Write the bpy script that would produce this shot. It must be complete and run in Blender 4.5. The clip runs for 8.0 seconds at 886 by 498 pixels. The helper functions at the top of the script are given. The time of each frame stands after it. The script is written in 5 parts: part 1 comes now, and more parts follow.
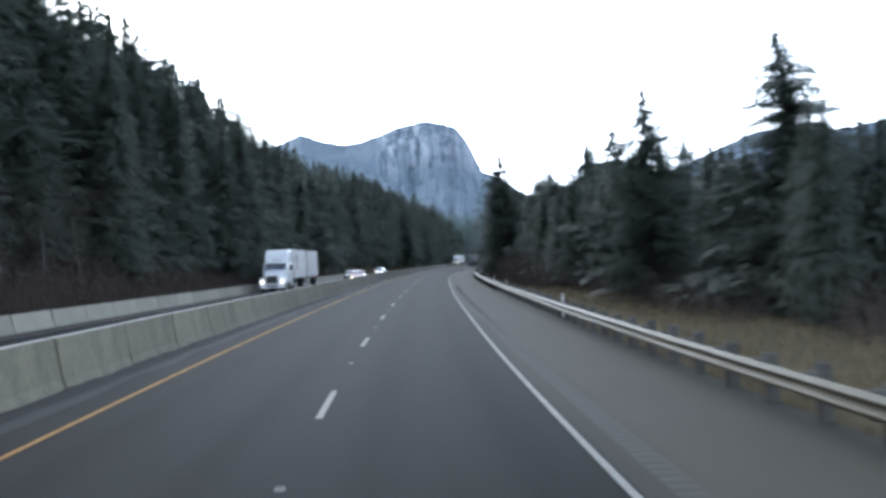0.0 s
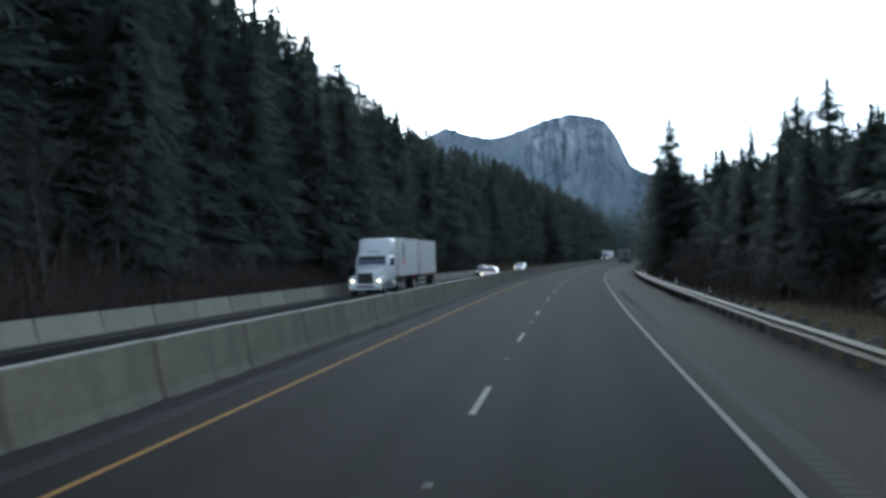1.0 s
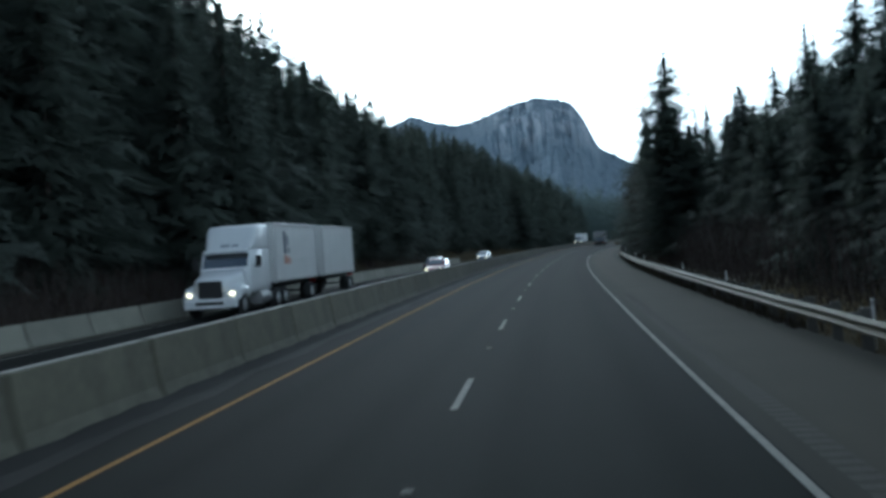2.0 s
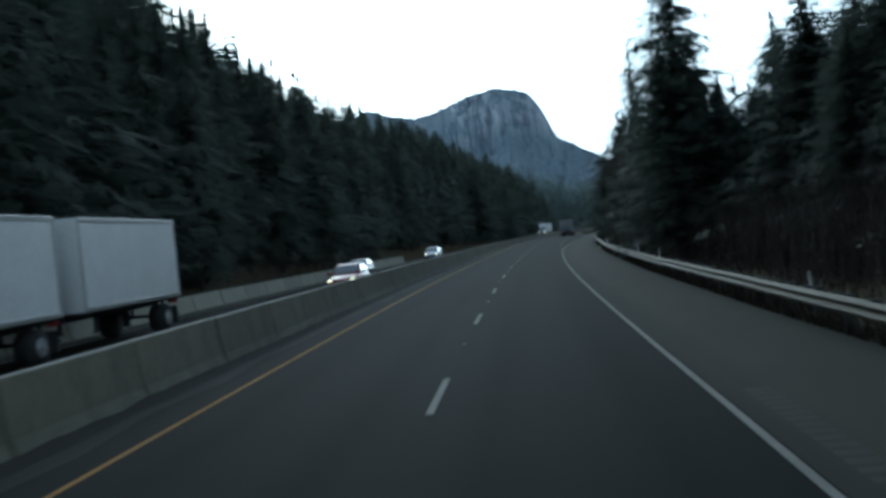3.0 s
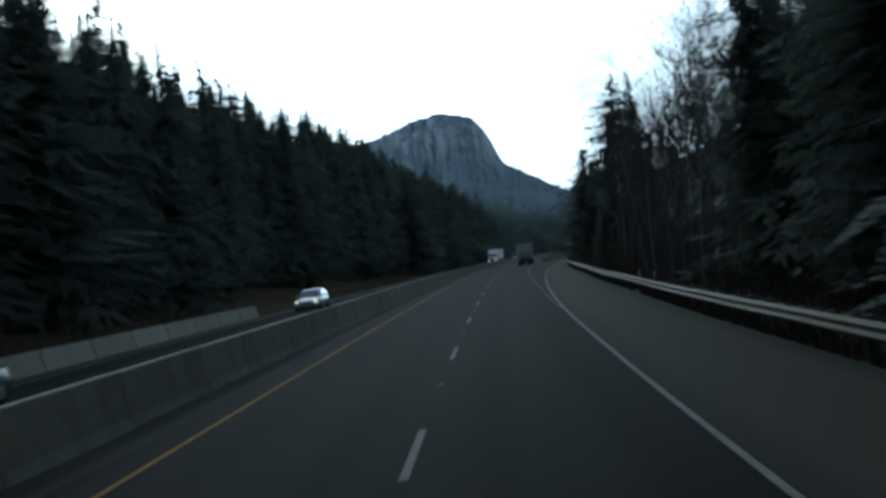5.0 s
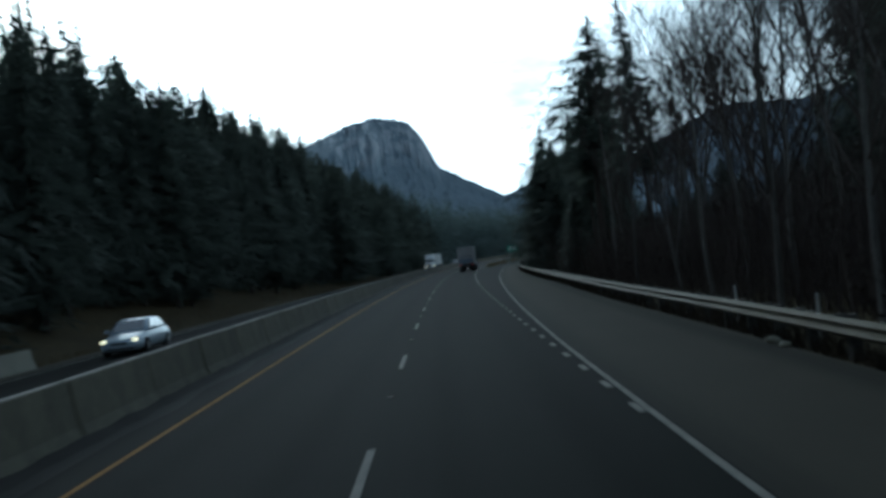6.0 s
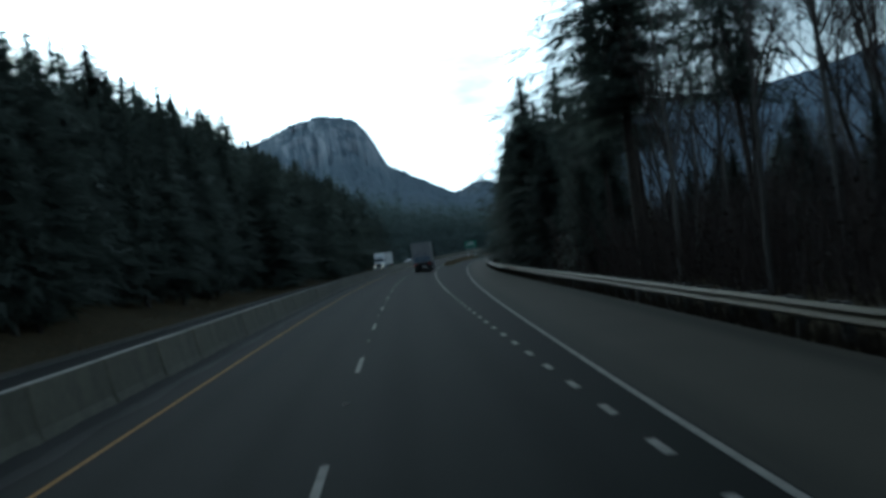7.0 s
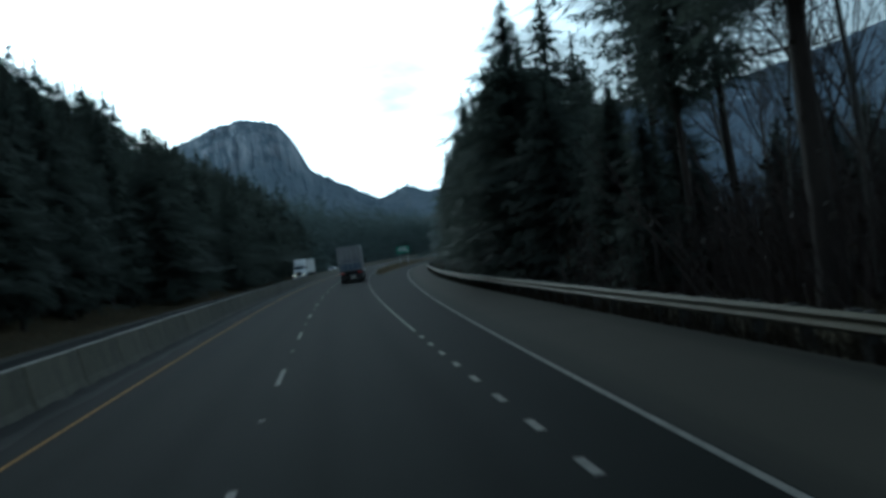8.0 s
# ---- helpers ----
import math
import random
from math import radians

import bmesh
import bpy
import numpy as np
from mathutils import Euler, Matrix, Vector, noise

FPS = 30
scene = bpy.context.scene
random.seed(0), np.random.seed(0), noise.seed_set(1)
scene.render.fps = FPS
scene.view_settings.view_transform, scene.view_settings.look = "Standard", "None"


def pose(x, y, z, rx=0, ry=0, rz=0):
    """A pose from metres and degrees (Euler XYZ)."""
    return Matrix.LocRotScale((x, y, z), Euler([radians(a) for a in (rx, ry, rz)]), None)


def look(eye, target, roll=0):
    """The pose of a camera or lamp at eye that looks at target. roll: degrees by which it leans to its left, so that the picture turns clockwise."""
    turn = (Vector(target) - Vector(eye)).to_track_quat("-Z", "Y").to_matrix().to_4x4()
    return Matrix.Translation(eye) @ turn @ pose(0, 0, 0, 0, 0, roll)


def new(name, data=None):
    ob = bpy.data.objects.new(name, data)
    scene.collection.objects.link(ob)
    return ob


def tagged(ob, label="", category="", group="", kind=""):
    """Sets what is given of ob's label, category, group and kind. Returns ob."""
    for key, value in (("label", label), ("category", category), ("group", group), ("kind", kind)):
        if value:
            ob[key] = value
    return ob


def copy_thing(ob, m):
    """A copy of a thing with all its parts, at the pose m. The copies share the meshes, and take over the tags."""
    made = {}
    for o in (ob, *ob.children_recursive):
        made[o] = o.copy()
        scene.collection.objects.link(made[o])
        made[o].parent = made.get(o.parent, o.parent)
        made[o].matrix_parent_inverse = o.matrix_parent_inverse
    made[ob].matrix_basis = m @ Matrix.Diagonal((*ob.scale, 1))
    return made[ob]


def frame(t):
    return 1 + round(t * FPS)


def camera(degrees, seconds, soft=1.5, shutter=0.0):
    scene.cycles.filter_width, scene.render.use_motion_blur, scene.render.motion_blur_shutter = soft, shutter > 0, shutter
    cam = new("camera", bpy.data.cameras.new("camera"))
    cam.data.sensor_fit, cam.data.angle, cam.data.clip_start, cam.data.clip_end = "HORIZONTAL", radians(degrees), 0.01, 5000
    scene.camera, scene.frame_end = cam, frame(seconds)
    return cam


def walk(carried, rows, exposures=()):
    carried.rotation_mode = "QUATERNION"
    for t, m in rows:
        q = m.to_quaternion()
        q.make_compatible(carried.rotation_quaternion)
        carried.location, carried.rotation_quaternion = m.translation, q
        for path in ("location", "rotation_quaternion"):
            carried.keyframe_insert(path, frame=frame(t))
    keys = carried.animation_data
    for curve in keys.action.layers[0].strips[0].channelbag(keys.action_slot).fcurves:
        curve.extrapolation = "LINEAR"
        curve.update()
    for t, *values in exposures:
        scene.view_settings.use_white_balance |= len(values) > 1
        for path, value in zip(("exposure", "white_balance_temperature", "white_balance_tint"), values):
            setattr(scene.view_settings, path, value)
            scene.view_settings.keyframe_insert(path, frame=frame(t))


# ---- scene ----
# ---------------------------------------------------------------- camera
cam = camera(50.1, 8.0, soft=3.4, shutter=0.25)
PATH = [
    (0.0, 1.410, -14.285, 2.297, -2.20, 0.69, 2.37),
    (0.5, 1.382, -2.017, 2.296, 3.86, 0.49, 1.32),
    (1.0, 1.501, 10.355, 2.291, 6.50, 0.65, 1.49),
    (1.5, 1.716, 22.821, 2.282, 6.71, 0.08, 2.36),
    (2.0, 1.976, 35.367, 2.272, 4.80, -0.07, 3.82),
    (2.2, 2.090, 40.404, 2.269, 4.29, -0.61, 4.17),
    (2.5, 2.271, 47.976, 2.268, 3.89, -0.60, 4.51),
    (3.0, 2.612, 60.635, 2.271, 2.51, -0.60, 5.71),
    (3.3, 2.842, 68.250, 2.276, 2.12, -0.60, 6.06),
    (3.5, 3.008, 73.332, 2.281, 2.19, -0.47, 6.17),
    (4.0, 3.469, 86.053, 2.289, 0.16, -0.50, 6.27),
    (4.2, 3.675, 91.145, 2.291, 1.31, 0.42, 6.26),
    (4.5, 4.008, 98.785, 2.291, 0.85, 0.50, 6.25),
    (5.0, 4.636, 111.515, 2.287, -0.73, 0.75, 6.23),
    (5.3, 5.059, 119.146, 2.281, -1.18, 0.83, 6.23),
    (5.5, 5.361, 124.230, 2.277, -1.46, 0.24, 6.13),
    (6.0, 6.187, 136.917, 2.269, -4.57, 0.67, 6.82),
    (6.5, 7.104, 149.565, 2.265, -6.65, 0.32, 7.76),
    (7.0, 8.105, 162.161, 2.265, -7.58, 0.18, 8.12),
    (7.5, 9.182, 174.691, 2.267, -9.25, -0.52, 6.83),
    (8.0, 10.343, 187.142, 2.266, -12.20, -0.04, 8.08),
]
walk(cam, [(t, pose(x, y, z, 90 + pitch, lean, yaw)) for t, x, y, z, yaw, pitch, lean in PATH],
     exposures=[(0.0, 0.57, 5330, 7), (0.5, 0.08, 5250, 3), (1.0, -0.3, 5180, 0), (2.0, -0.69, 5050, -5), (3.5, -0.96, 4950, -9), (5.5, -1.4, 5000, -8), (8.0, -1.36, 4900, -12)])

# ---------------------------------------------------------------- world and sun
SUN_UP, SUN_TURN = 24.0, -22.0        # height of the veiled sun, and its bearing from the road's start (left is negative)
world = bpy.data.worlds.new("overcast_sky")
scene.world = world
world.use_nodes = True
wn, wl = world.node_tree.nodes, world.node_tree.links
wn.clear()
w_out = wn.new("ShaderNodeOutputWorld")
w_bg = wn.new("ShaderNodeBackground")
w_sky = wn.new("ShaderNodeTexSky")
w_sky.sky_type, w_sky.sun_disc = "NISHITA", False
w_sky.sun_elevation, w_sky.sun_rotation = radians(SUN_UP), radians(SUN_TURN)
w_sky.air_density, w_sky.dust_density, w_sky.ozone_density = 1.0, 2.5, 1.0
w_co = wn.new("ShaderNodeTexCoord")
w_map = wn.new("ShaderNodeMapping")
w_map.inputs["Scale"].default_value = (1.0, 1.0, 3.2)
w_noise = wn.new("ShaderNodeTexNoise")
w_noise.inputs["Scale"].default_value, w_noise.inputs["Detail"].default_value, w_noise.inputs["Roughness"].default_value = 2.3, 6.0, 0.62
w_ramp = wn.new("ShaderNodeValToRGB")
w_ramp.color_ramp.elements[0].position, w_ramp.color_ramp.elements[1].position = 0.45, 0.64
w_ramp.color_ramp.elements[0].color = (0.2, 0.2, 0.2, 1)
w_up = wn.new("ShaderNodeSeparateXYZ")          # the cloud thins towards the zenith, where the blue shows through
w_thin = wn.new("ShaderNodeMapRange")
w_thin.interpolation_type = "SMOOTHSTEP"
w_thin.inputs["From Min"].default_value, w_thin.inputs["From Max"].default_value = 0.34, 0.78
w_thin.inputs["To Min"].default_value, w_thin.inputs["To Max"].default_value = 1.0, 0.12
w_cover = wn.new("ShaderNodeMath")
w_cover.operation = "MULTIPLY"
w_low = wn.new("ShaderNodeMapRange")            # a closed bank of cloud along the horizon
w_low.inputs["From Min"].default_value, w_low.inputs["From Max"].default_value = 0.1, 0.17
w_low.inputs["To Min"].default_value, w_low.inputs["To Max"].default_value = 1.0, 0.0
w_bank = wn.new("ShaderNodeMath")
w_bank.operation = "MAXIMUM"
w_grey = wn.new("ShaderNodeRGBToBW")
w_cloud = wn.new("ShaderNodeMath")
w_cloud.operation, w_cloud.inputs[1].default_value, w_cloud.inputs[2].default_value = "MULTIPLY_ADD", 4.0, 22.0
w_tint = wn.new("ShaderNodeCombineColor")
w_mix = wn.new("ShaderNodeMix")
w_mix.data_type = "RGBA"
wl.new(w_co.outputs["Generated"], w_map.inputs["Vector"])
wl.new(w_map.outputs["Vector"], w_noise.inputs["Vector"])
wl.new(w_noise.outputs["Fac"], w_ramp.inputs["Fac"])
wl.new(w_sky.outputs["Color"], w_grey.inputs["Color"])
wl.new(w_grey.outputs["Val"], w_cloud.inputs[0])
for k in range(3):
    wl.new(w_cloud.outputs["Value"], w_tint.inputs[k])
wl.new(w_co.outputs["Generated"], w_up.inputs["Vector"])
wl.new(w_up.outputs["Z"], w_thin.inputs["Value"])
wl.new(w_ramp.outputs["Color"], w_cover.inputs[0]), wl.new(w_thin.outputs["Result"], w_cover.inputs[1])
wl.new(w_up.outputs["Z"], w_low.inputs["Value"])
wl.new(w_cover.outputs["Value"], w_bank.inputs[0]), wl.new(w_low.outputs["Result"], w_bank.inputs[1])
wl.new(w_bank.outputs["Value"], w_mix.inputs["Factor"])
wl.new(w_sky.outputs["Color"], w_mix.inputs["A"])
wl.new(w_tint.outputs["Color"], w_mix.inputs["B"])
wl.new(w_mix.outputs["Result"], w_bg.inputs["Color"])
w_bg.inputs["Strength"].default_value = 0.11
wl.new(w_bg.outputs["Background"], w_out.inputs["Surface"])

sun = new("sun", bpy.data.lights.new("sun", "SUN"))
sun.data.energy, sun.data.angle, sun.data.color = 0.5, radians(14), (1.0, 0.95, 0.88)
a, e = radians(SUN_TURN), radians(SUN_UP)
sun.matrix_world = look((0, 0, 60), (-math.sin(a) * math.cos(e), -math.cos(a) * math.cos(e), 60 - math.sin(e)))


# ---------------------------------------------------------------- materials
def mat(name, base, dark=None, rough=0.8, metal=0.0, scale=3.0, fine=60.0, amount=0.5, bump=0.0, spec=0.4, per_object=0.0, stretch=(1, 1, 1)):
    """A surface with two scales of variation between two tones, and fine relief."""
    m = bpy.data.materials.new(name)
    m.use_nodes = True
    nd, lk = m.node_tree.nodes, m.node_tree.links
    b = nd["Principled BSDF"]
    b.inputs["Roughness"].default_value, b.inputs["Metallic"].default_value = rough, metal
    b.inputs["Specular IOR Level"].default_value = spec
    dark = dark or tuple(c * 0.6 for c in base)
    co = nd.new("ShaderNodeTexCoord")
    mp = nd.new("ShaderNodeMapping")
    mp.inputs["Scale"].default_value = stretch
    lk.new(co.outputs["Object"], mp.inputs["Vector"])
    n1, n2 = nd.new("ShaderNodeTexNoise"), nd.new("ShaderNodeTexNoise")
    for n, s, d in ((n1, scale, 5.0), (n2, fine, 3.0)):
        n.inputs["Scale"].default_value, n.inputs["Detail"].default_value = s, d
        lk.new(mp.outputs["Vector"], n.inputs["Vector"])
    mixn = nd.new("ShaderNodeMath")
    mixn.operation = "MULTIPLY_ADD"
    mixn.inputs[1].default_value = 0.5
    lk.new(n2.outputs["Fac"], mixn.inputs[0])
    half = nd.new("ShaderNodeMath")
    half.operation, half.inputs[1].default_value = "MULTIPLY", 0.5
    lk.new(n1.outputs["Fac"], half.inputs[0])
    lk.new(half.outputs[0], mixn.inputs[2])
    rng = nd.new("ShaderNodeMapRange")
    rng.inputs["From Min"].default_value, rng.inputs["From Max"].default_value = 0.5 - 0.5 * (1.05 - amount), 0.5 + 0.5 * (1.05 - amount)
    lk.new(mixn.outputs[0], rng.inputs["Value"])
    mx = nd.new("ShaderNodeMix")
    mx.data_type = "RGBA"
    mx.inputs["A"].default_value, mx.inputs["B"].default_value = (*dark, 1), (*base, 1)
    lk.new(rng.outputs["Result"], mx.inputs["Factor"])
    colour = mx.outputs["Result"]
    if per_object:
        info = nd.new("ShaderNodeObjectInfo")
        r2 = nd.new("ShaderNodeMapRange")
        r2.inputs["To Min"].default_value, r2.inputs["To Max"].default_value = 1 - per_object, 1 + per_object
        lk.new(info.outputs["Random"], r2.inputs["Value"])
        hv = nd.new("ShaderNodeHueSaturation")
        lk.new(r2.outputs["Result"], hv.inputs["Value"])
        lk.new(colour, hv.inputs["Color"])
        colour = hv.outputs["Color"]
    lk.new(colour, b.inputs["Base Color"])
    if bump:
        bp = nd.new("ShaderNodeBump")
        bp.inputs["Strength"].default_value, bp.inputs["Distance"].default_value = 0.6, bump
        lk.new(mixn.outputs[0], bp.inputs["Height"])
        lk.new(bp.outputs["Normal"], b.inputs["Normal"])
    return m


def plain(name, base, rough=0.5, metal=0.0, spec=0.5, coat=0.0):
    m = bpy.data.materials.new(name)
    m.use_nodes = True
    b = m.node_tree.nodes["Principled BSDF"]
    b.inputs["Base Color"].default_value = (*base, 1)
    b.inputs["Roughness"].default_value, b.inputs["Metallic"].default_value = rough, metal
    b.inputs["Specular IOR Level"].default_value, b.inputs["Coat Weight"].default_value = spec, coat
    return m


def glow(name, colour, strength):
    m = plain(name, colour, 0.3)
    b = m.node_tree.nodes["Principled BSDF"]
    b.inputs["Emission Color"].default_value, b.inputs["Emission Strength"].default_value = (*colour, 1), strength
    return m


def road_material(name, base, worn, tracks):
    """Asphalt: aggregate speckle, patches, and polished wheel tracks that run along the lanes (the UV's u is metres across)."""
    m = mat(name, base, tuple(c * 0.72 for c in base), rough=0.82, scale=0.35, fine=55.0, amount=0.35, bump=0.004, spec=0.05)
    nd, lk = m.node_tree.nodes, m.node_tree.links
    b = nd["Principled BSDF"]
    old = b.inputs["Base Color"].links[0].from_socket
    uv = nd.new("ShaderNodeUVMap")
    sep = nd.new("ShaderNodeSeparateXYZ")
    lk.new(uv.outputs["UV"], sep.inputs["Vector"])
    total = None
    for centre, width in tracks:
        sub = nd.new("ShaderNodeMath")
        sub.operation, sub.inputs[1].default_value = "SUBTRACT", centre
        lk.new(sep.outputs["X"], sub.inputs[0])
        ab = nd.new("ShaderNodeMath")
        ab.operation = "ABSOLUTE"
        lk.new(sub.outputs[0], ab.inputs[0])
        r = nd.new("ShaderNodeMapRange")
        r.interpolation_type = "SMOOTHSTEP"
        r.inputs["From Min"].default_value, r.inputs["From Max"].default_value = 0.0, width
        r.inputs["To Min"].default_value, r.inputs["To Max"].default_value = 1.0, 0.0
        lk.new(ab.outputs[0], r.inputs["Value"])
        if total is None:
            total = r.outputs["Result"]
        else:
            ad = nd.new("ShaderNodeMath")
            ad.operation, ad.use_clamp = "ADD", True
            lk.new(total, ad.inputs[0]), lk.new(r.outputs["Result"], ad.inputs[1])
            total = ad.outputs[0]
    streak = nd.new("ShaderNodeTexNoise")
    smap = nd.new("ShaderNodeMapping")
    smap.inputs["Scale"].default_value = (2.2, 0.05, 1)
    lk.new(uv.outputs["UV"], smap.inputs["Vector"]), lk.new(smap.outputs["Vector"], streak.inputs["Vector"])
    streak.inputs["Scale"].default_value, streak.inputs["Detail"].default_value = 1.0, 4.0
    mul = nd.new("ShaderNodeMath")
    mul.operation = "MULTIPLY"
    streak_gain = nd.new("ShaderNodeMath")
    streak_gain.operation, streak_gain.inputs[1].default_value, streak_gain.use_clamp = "MULTIPLY", 1.9, True
    lk.new(streak.outputs["Fac"], streak_gain.inputs[0])
    lk.new(total, mul.inputs[0]), lk.new(streak_gain.outputs[0], mul.inputs[1])
    mx = nd.new("ShaderNodeMix")
    mx.data_type = "RGBA"
    lk.new(mul.outputs[0], mx.inputs["Factor"]), lk.new(old, mx.inputs["A"])
    mx.inputs["B"].default_value = (*worn, 1)
    lk.new(mx.outputs["Result"], b.inputs["Base Color"])
    return m


def skylit_tops(m, pale):
    """Faces that look up get a paler colour, skylight put into the base colour."""
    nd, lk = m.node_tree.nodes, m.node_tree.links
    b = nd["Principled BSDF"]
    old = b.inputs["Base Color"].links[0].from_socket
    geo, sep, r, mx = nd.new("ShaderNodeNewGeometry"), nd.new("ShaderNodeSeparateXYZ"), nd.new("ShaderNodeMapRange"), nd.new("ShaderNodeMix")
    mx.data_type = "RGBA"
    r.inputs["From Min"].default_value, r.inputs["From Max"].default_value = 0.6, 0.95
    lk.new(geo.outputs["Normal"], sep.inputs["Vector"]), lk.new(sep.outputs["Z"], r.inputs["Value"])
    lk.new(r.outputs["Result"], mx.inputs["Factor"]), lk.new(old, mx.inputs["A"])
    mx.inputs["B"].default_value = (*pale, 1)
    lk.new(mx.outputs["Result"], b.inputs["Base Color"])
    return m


def leaf_material(name, base, dark, rough=0.7, lace=0.0):
    """Needles and leaves: each tree its own tone, each spray too, with a little light through. lace: gaps between the needles, a size in 1/m."""
    m = bpy.data.materials.new(name)
    m.use_nodes = True
    nd, lk = m.node_tree.nodes, m.node_tree.links
    b = nd["Principled BSDF"]
    b.inputs["Roughness"].default_value, b.inputs["Specular IOR Level"].default_value = rough, 0.25
    geo, info = nd.new("ShaderNodeNewGeometry"), nd.new("ShaderNodeObjectInfo")
    ad = nd.new("ShaderNodeMath")
    ad.operation, ad.inputs[1].default_value = "MULTIPLY_ADD", 0.6
    sc = nd.new("ShaderNodeMath")
    sc.operation, sc.inputs[1].default_value = "MULTIPLY", 0.4
    lk.new(info.outputs["Random"], sc.inputs[0])
    lk.new(geo.outputs["Random Per Island"], ad.inputs[0]), lk.new(sc.outputs[0], ad.inputs[2])
    mx = nd.new("ShaderNodeMix")
    mx.data_type = "RGBA"
    mx.inputs["A"].default_value, mx.inputs["B"].default_value = (*dark, 1), (*base, 1)
    lk.new(ad.outputs[0], mx.inputs["Factor"]), lk.new(mx.outputs["Result"], b.inputs["Base Color"])
    thin = nd.new("ShaderNodeBsdfTranslucent")
    both = nd.new("ShaderNodeMixShader")
    both.inputs["Fac"].default_value = 0.5
    lk.new(mx.outputs["Result"], thin.inputs["Color"])
    lk.new(b.outputs["BSDF"], both.inputs[1]), lk.new(thin.outputs["BSDF"], both.inputs[2])
    shown = both.outputs["Shader"]
    if lace:
        co, n1, cut, gap, holes = (nd.new("ShaderNode" + k) for k in ("TexCoord", "TexNoise", "Math", "BsdfTransparent", "MixShader"))
        n1.inputs["Scale"].default_value, n1.inputs["Detail"].default_value, n1.inputs["Roughness"].default_value = lace, 2.0, 0.7
        cut.operation, cut.inputs[1].default_value = "GREATER_THAN", 0.487
        lk.new(co.outputs["Object"], n1.inputs["Vector"]), lk.new(n1.outputs["Fac"], cut.inputs[0])
        lk.new(cut.outputs[0], holes.inputs["Fac"]), lk.new(gap.outputs["BSDF"], holes.inputs[1]), lk.new(shown, holes.inputs[2])
        shown = holes.outputs["Shader"]
    lk.new(shown, nd["Material Output"].inputs["Surface"])
    return m


ASPHALT = road_material("asphalt", (0.0128, 0.0137, 0.012), (0.0066, 0.0072, 0.0064), [(-2.75, 0.55), (-0.95, 0.55), (0.95, 0.6), (2.75, 0.6), (-12.9, 0.6), (-11.1, 0.6), (-9.2, 0.6), (-7.4, 0.6)])
SHOULDER = road_material("shoulder_asphalt", (0.079, 0.072, 0.057), (0.04, 0.038, 0.031), [(0.0, 1.1), (3.3, 0.7)])
WHITE_PAINT = mat("white_road_paint", (0.35, 0.33, 0.295), (0.14, 0.132, 0.118), spec=0.1, rough=0.8, scale=2.0, fine=40, amount=0.55)
YELLOW_PAINT = mat("yellow_road_paint", (0.44, 0.24, 0.07), (0.21, 0.115, 0.04), spec=0.08, rough=0.85, scale=2.0, fine=40, amount=0.55)
RUMBLE = mat("rumble_groove", (0.066, 0.06, 0.049), (0.045, 0.041, 0.034), rough=0.9)
DIRT = mat("roadside_grit", (0.02, 0.018, 0.0145), (0.009, 0.008, 0.007), rough=0.95, scale=1.0, fine=30, bump=0.01)
CONCRETE = mat("weathered_concrete_skylit_top", (0.182, 0.168, 0.12), (0.06, 0.057, 0.042), rough=0.85, scale=1.6, fine=16, amount=0.58, bump=0.008, per_object=0.12, stretch=(1, 1, 0.35))
# skylight along the median barrier's top, painted into the concrete
skylit_tops(CONCRETE, (0.33, 0.32, 0.285))
CONCRETE_OLD = mat("pale_concrete", (0.29, 0.275, 0.22), (0.155, 0.148, 0.118), rough=0.85, scale=0.9, fine=22, amount=0.45, bump=0.006, per_object=0.12)
STEEL = mat("galvanised_steel", (0.129, 0.11, 0.072), (0.063, 0.054, 0.036), rough=0.65, metal=0.12, spec=0.25, scale=1.5, fine=30, amount=0.4, per_object=0.06)
RUST = mat("rusty_steel", (0.09, 0.05, 0.035), (0.03, 0.02, 0.017), rough=0.85, metal=0.3)
POST_WOOD = mat("weathered_post_wood", (0.085, 0.08, 0.072), (0.035, 0.033, 0.03), rough=0.9, scale=3, fine=24, bump=0.01, stretch=(6, 6, 1), per_object=0.25)
EARTH = mat("forest_floor", (0.098, 0.077, 0.043), (0.034, 0.03, 0.019), rough=0.95, spec=0.04, scale=0.12, fine=1.6, amount=0.5, bump=0.05)
DRY_GRASS = leaf_material("dry_grass", (0.17, 0.137, 0.083), (0.09, 0.074, 0.045), 0.9)
BARK = mat("conifer_bark", (0.075, 0.06, 0.05), (0.03, 0.025, 0.022), rough=0.95, scale=2, fine=14, bump=0.02, stretch=(5, 5, 1), per_object=0.2)
ALDER_BARK = mat("pale_alder_bark", (0.17, 0.16, 0.145), (0.05, 0.046, 0.042), rough=0.85, scale=1.2, fine=9, amount=0.55, stretch=(3, 3, 1), per_object=0.25)
TWIG = mat("bare_twig_bark", (0.075, 0.056, 0.047), (0.035, 0.027, 0.024), rough=0.9, scale=1.0, fine=6)
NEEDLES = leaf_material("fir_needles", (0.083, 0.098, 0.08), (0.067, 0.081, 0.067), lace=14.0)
# the next two carry distance haze in their colour, paler and bluer than NEEDLES
NEEDLES_FAR_HAZED = leaf_material("far_fir_needles_hazed", (0.115, 0.148, 0.14), (0.088, 0.117, 0.112), lace=2.6)
NEEDLES_RIDGE_HAZED = leaf_material("ridge_fir_needles_hazed", (0.115, 0.15, 0.185), (0.09, 0.12, 0.15))
BRUSH = leaf_material("roadside_brush", (0.034, 0.027, 0.019), (0.019, 0.016, 0.012))


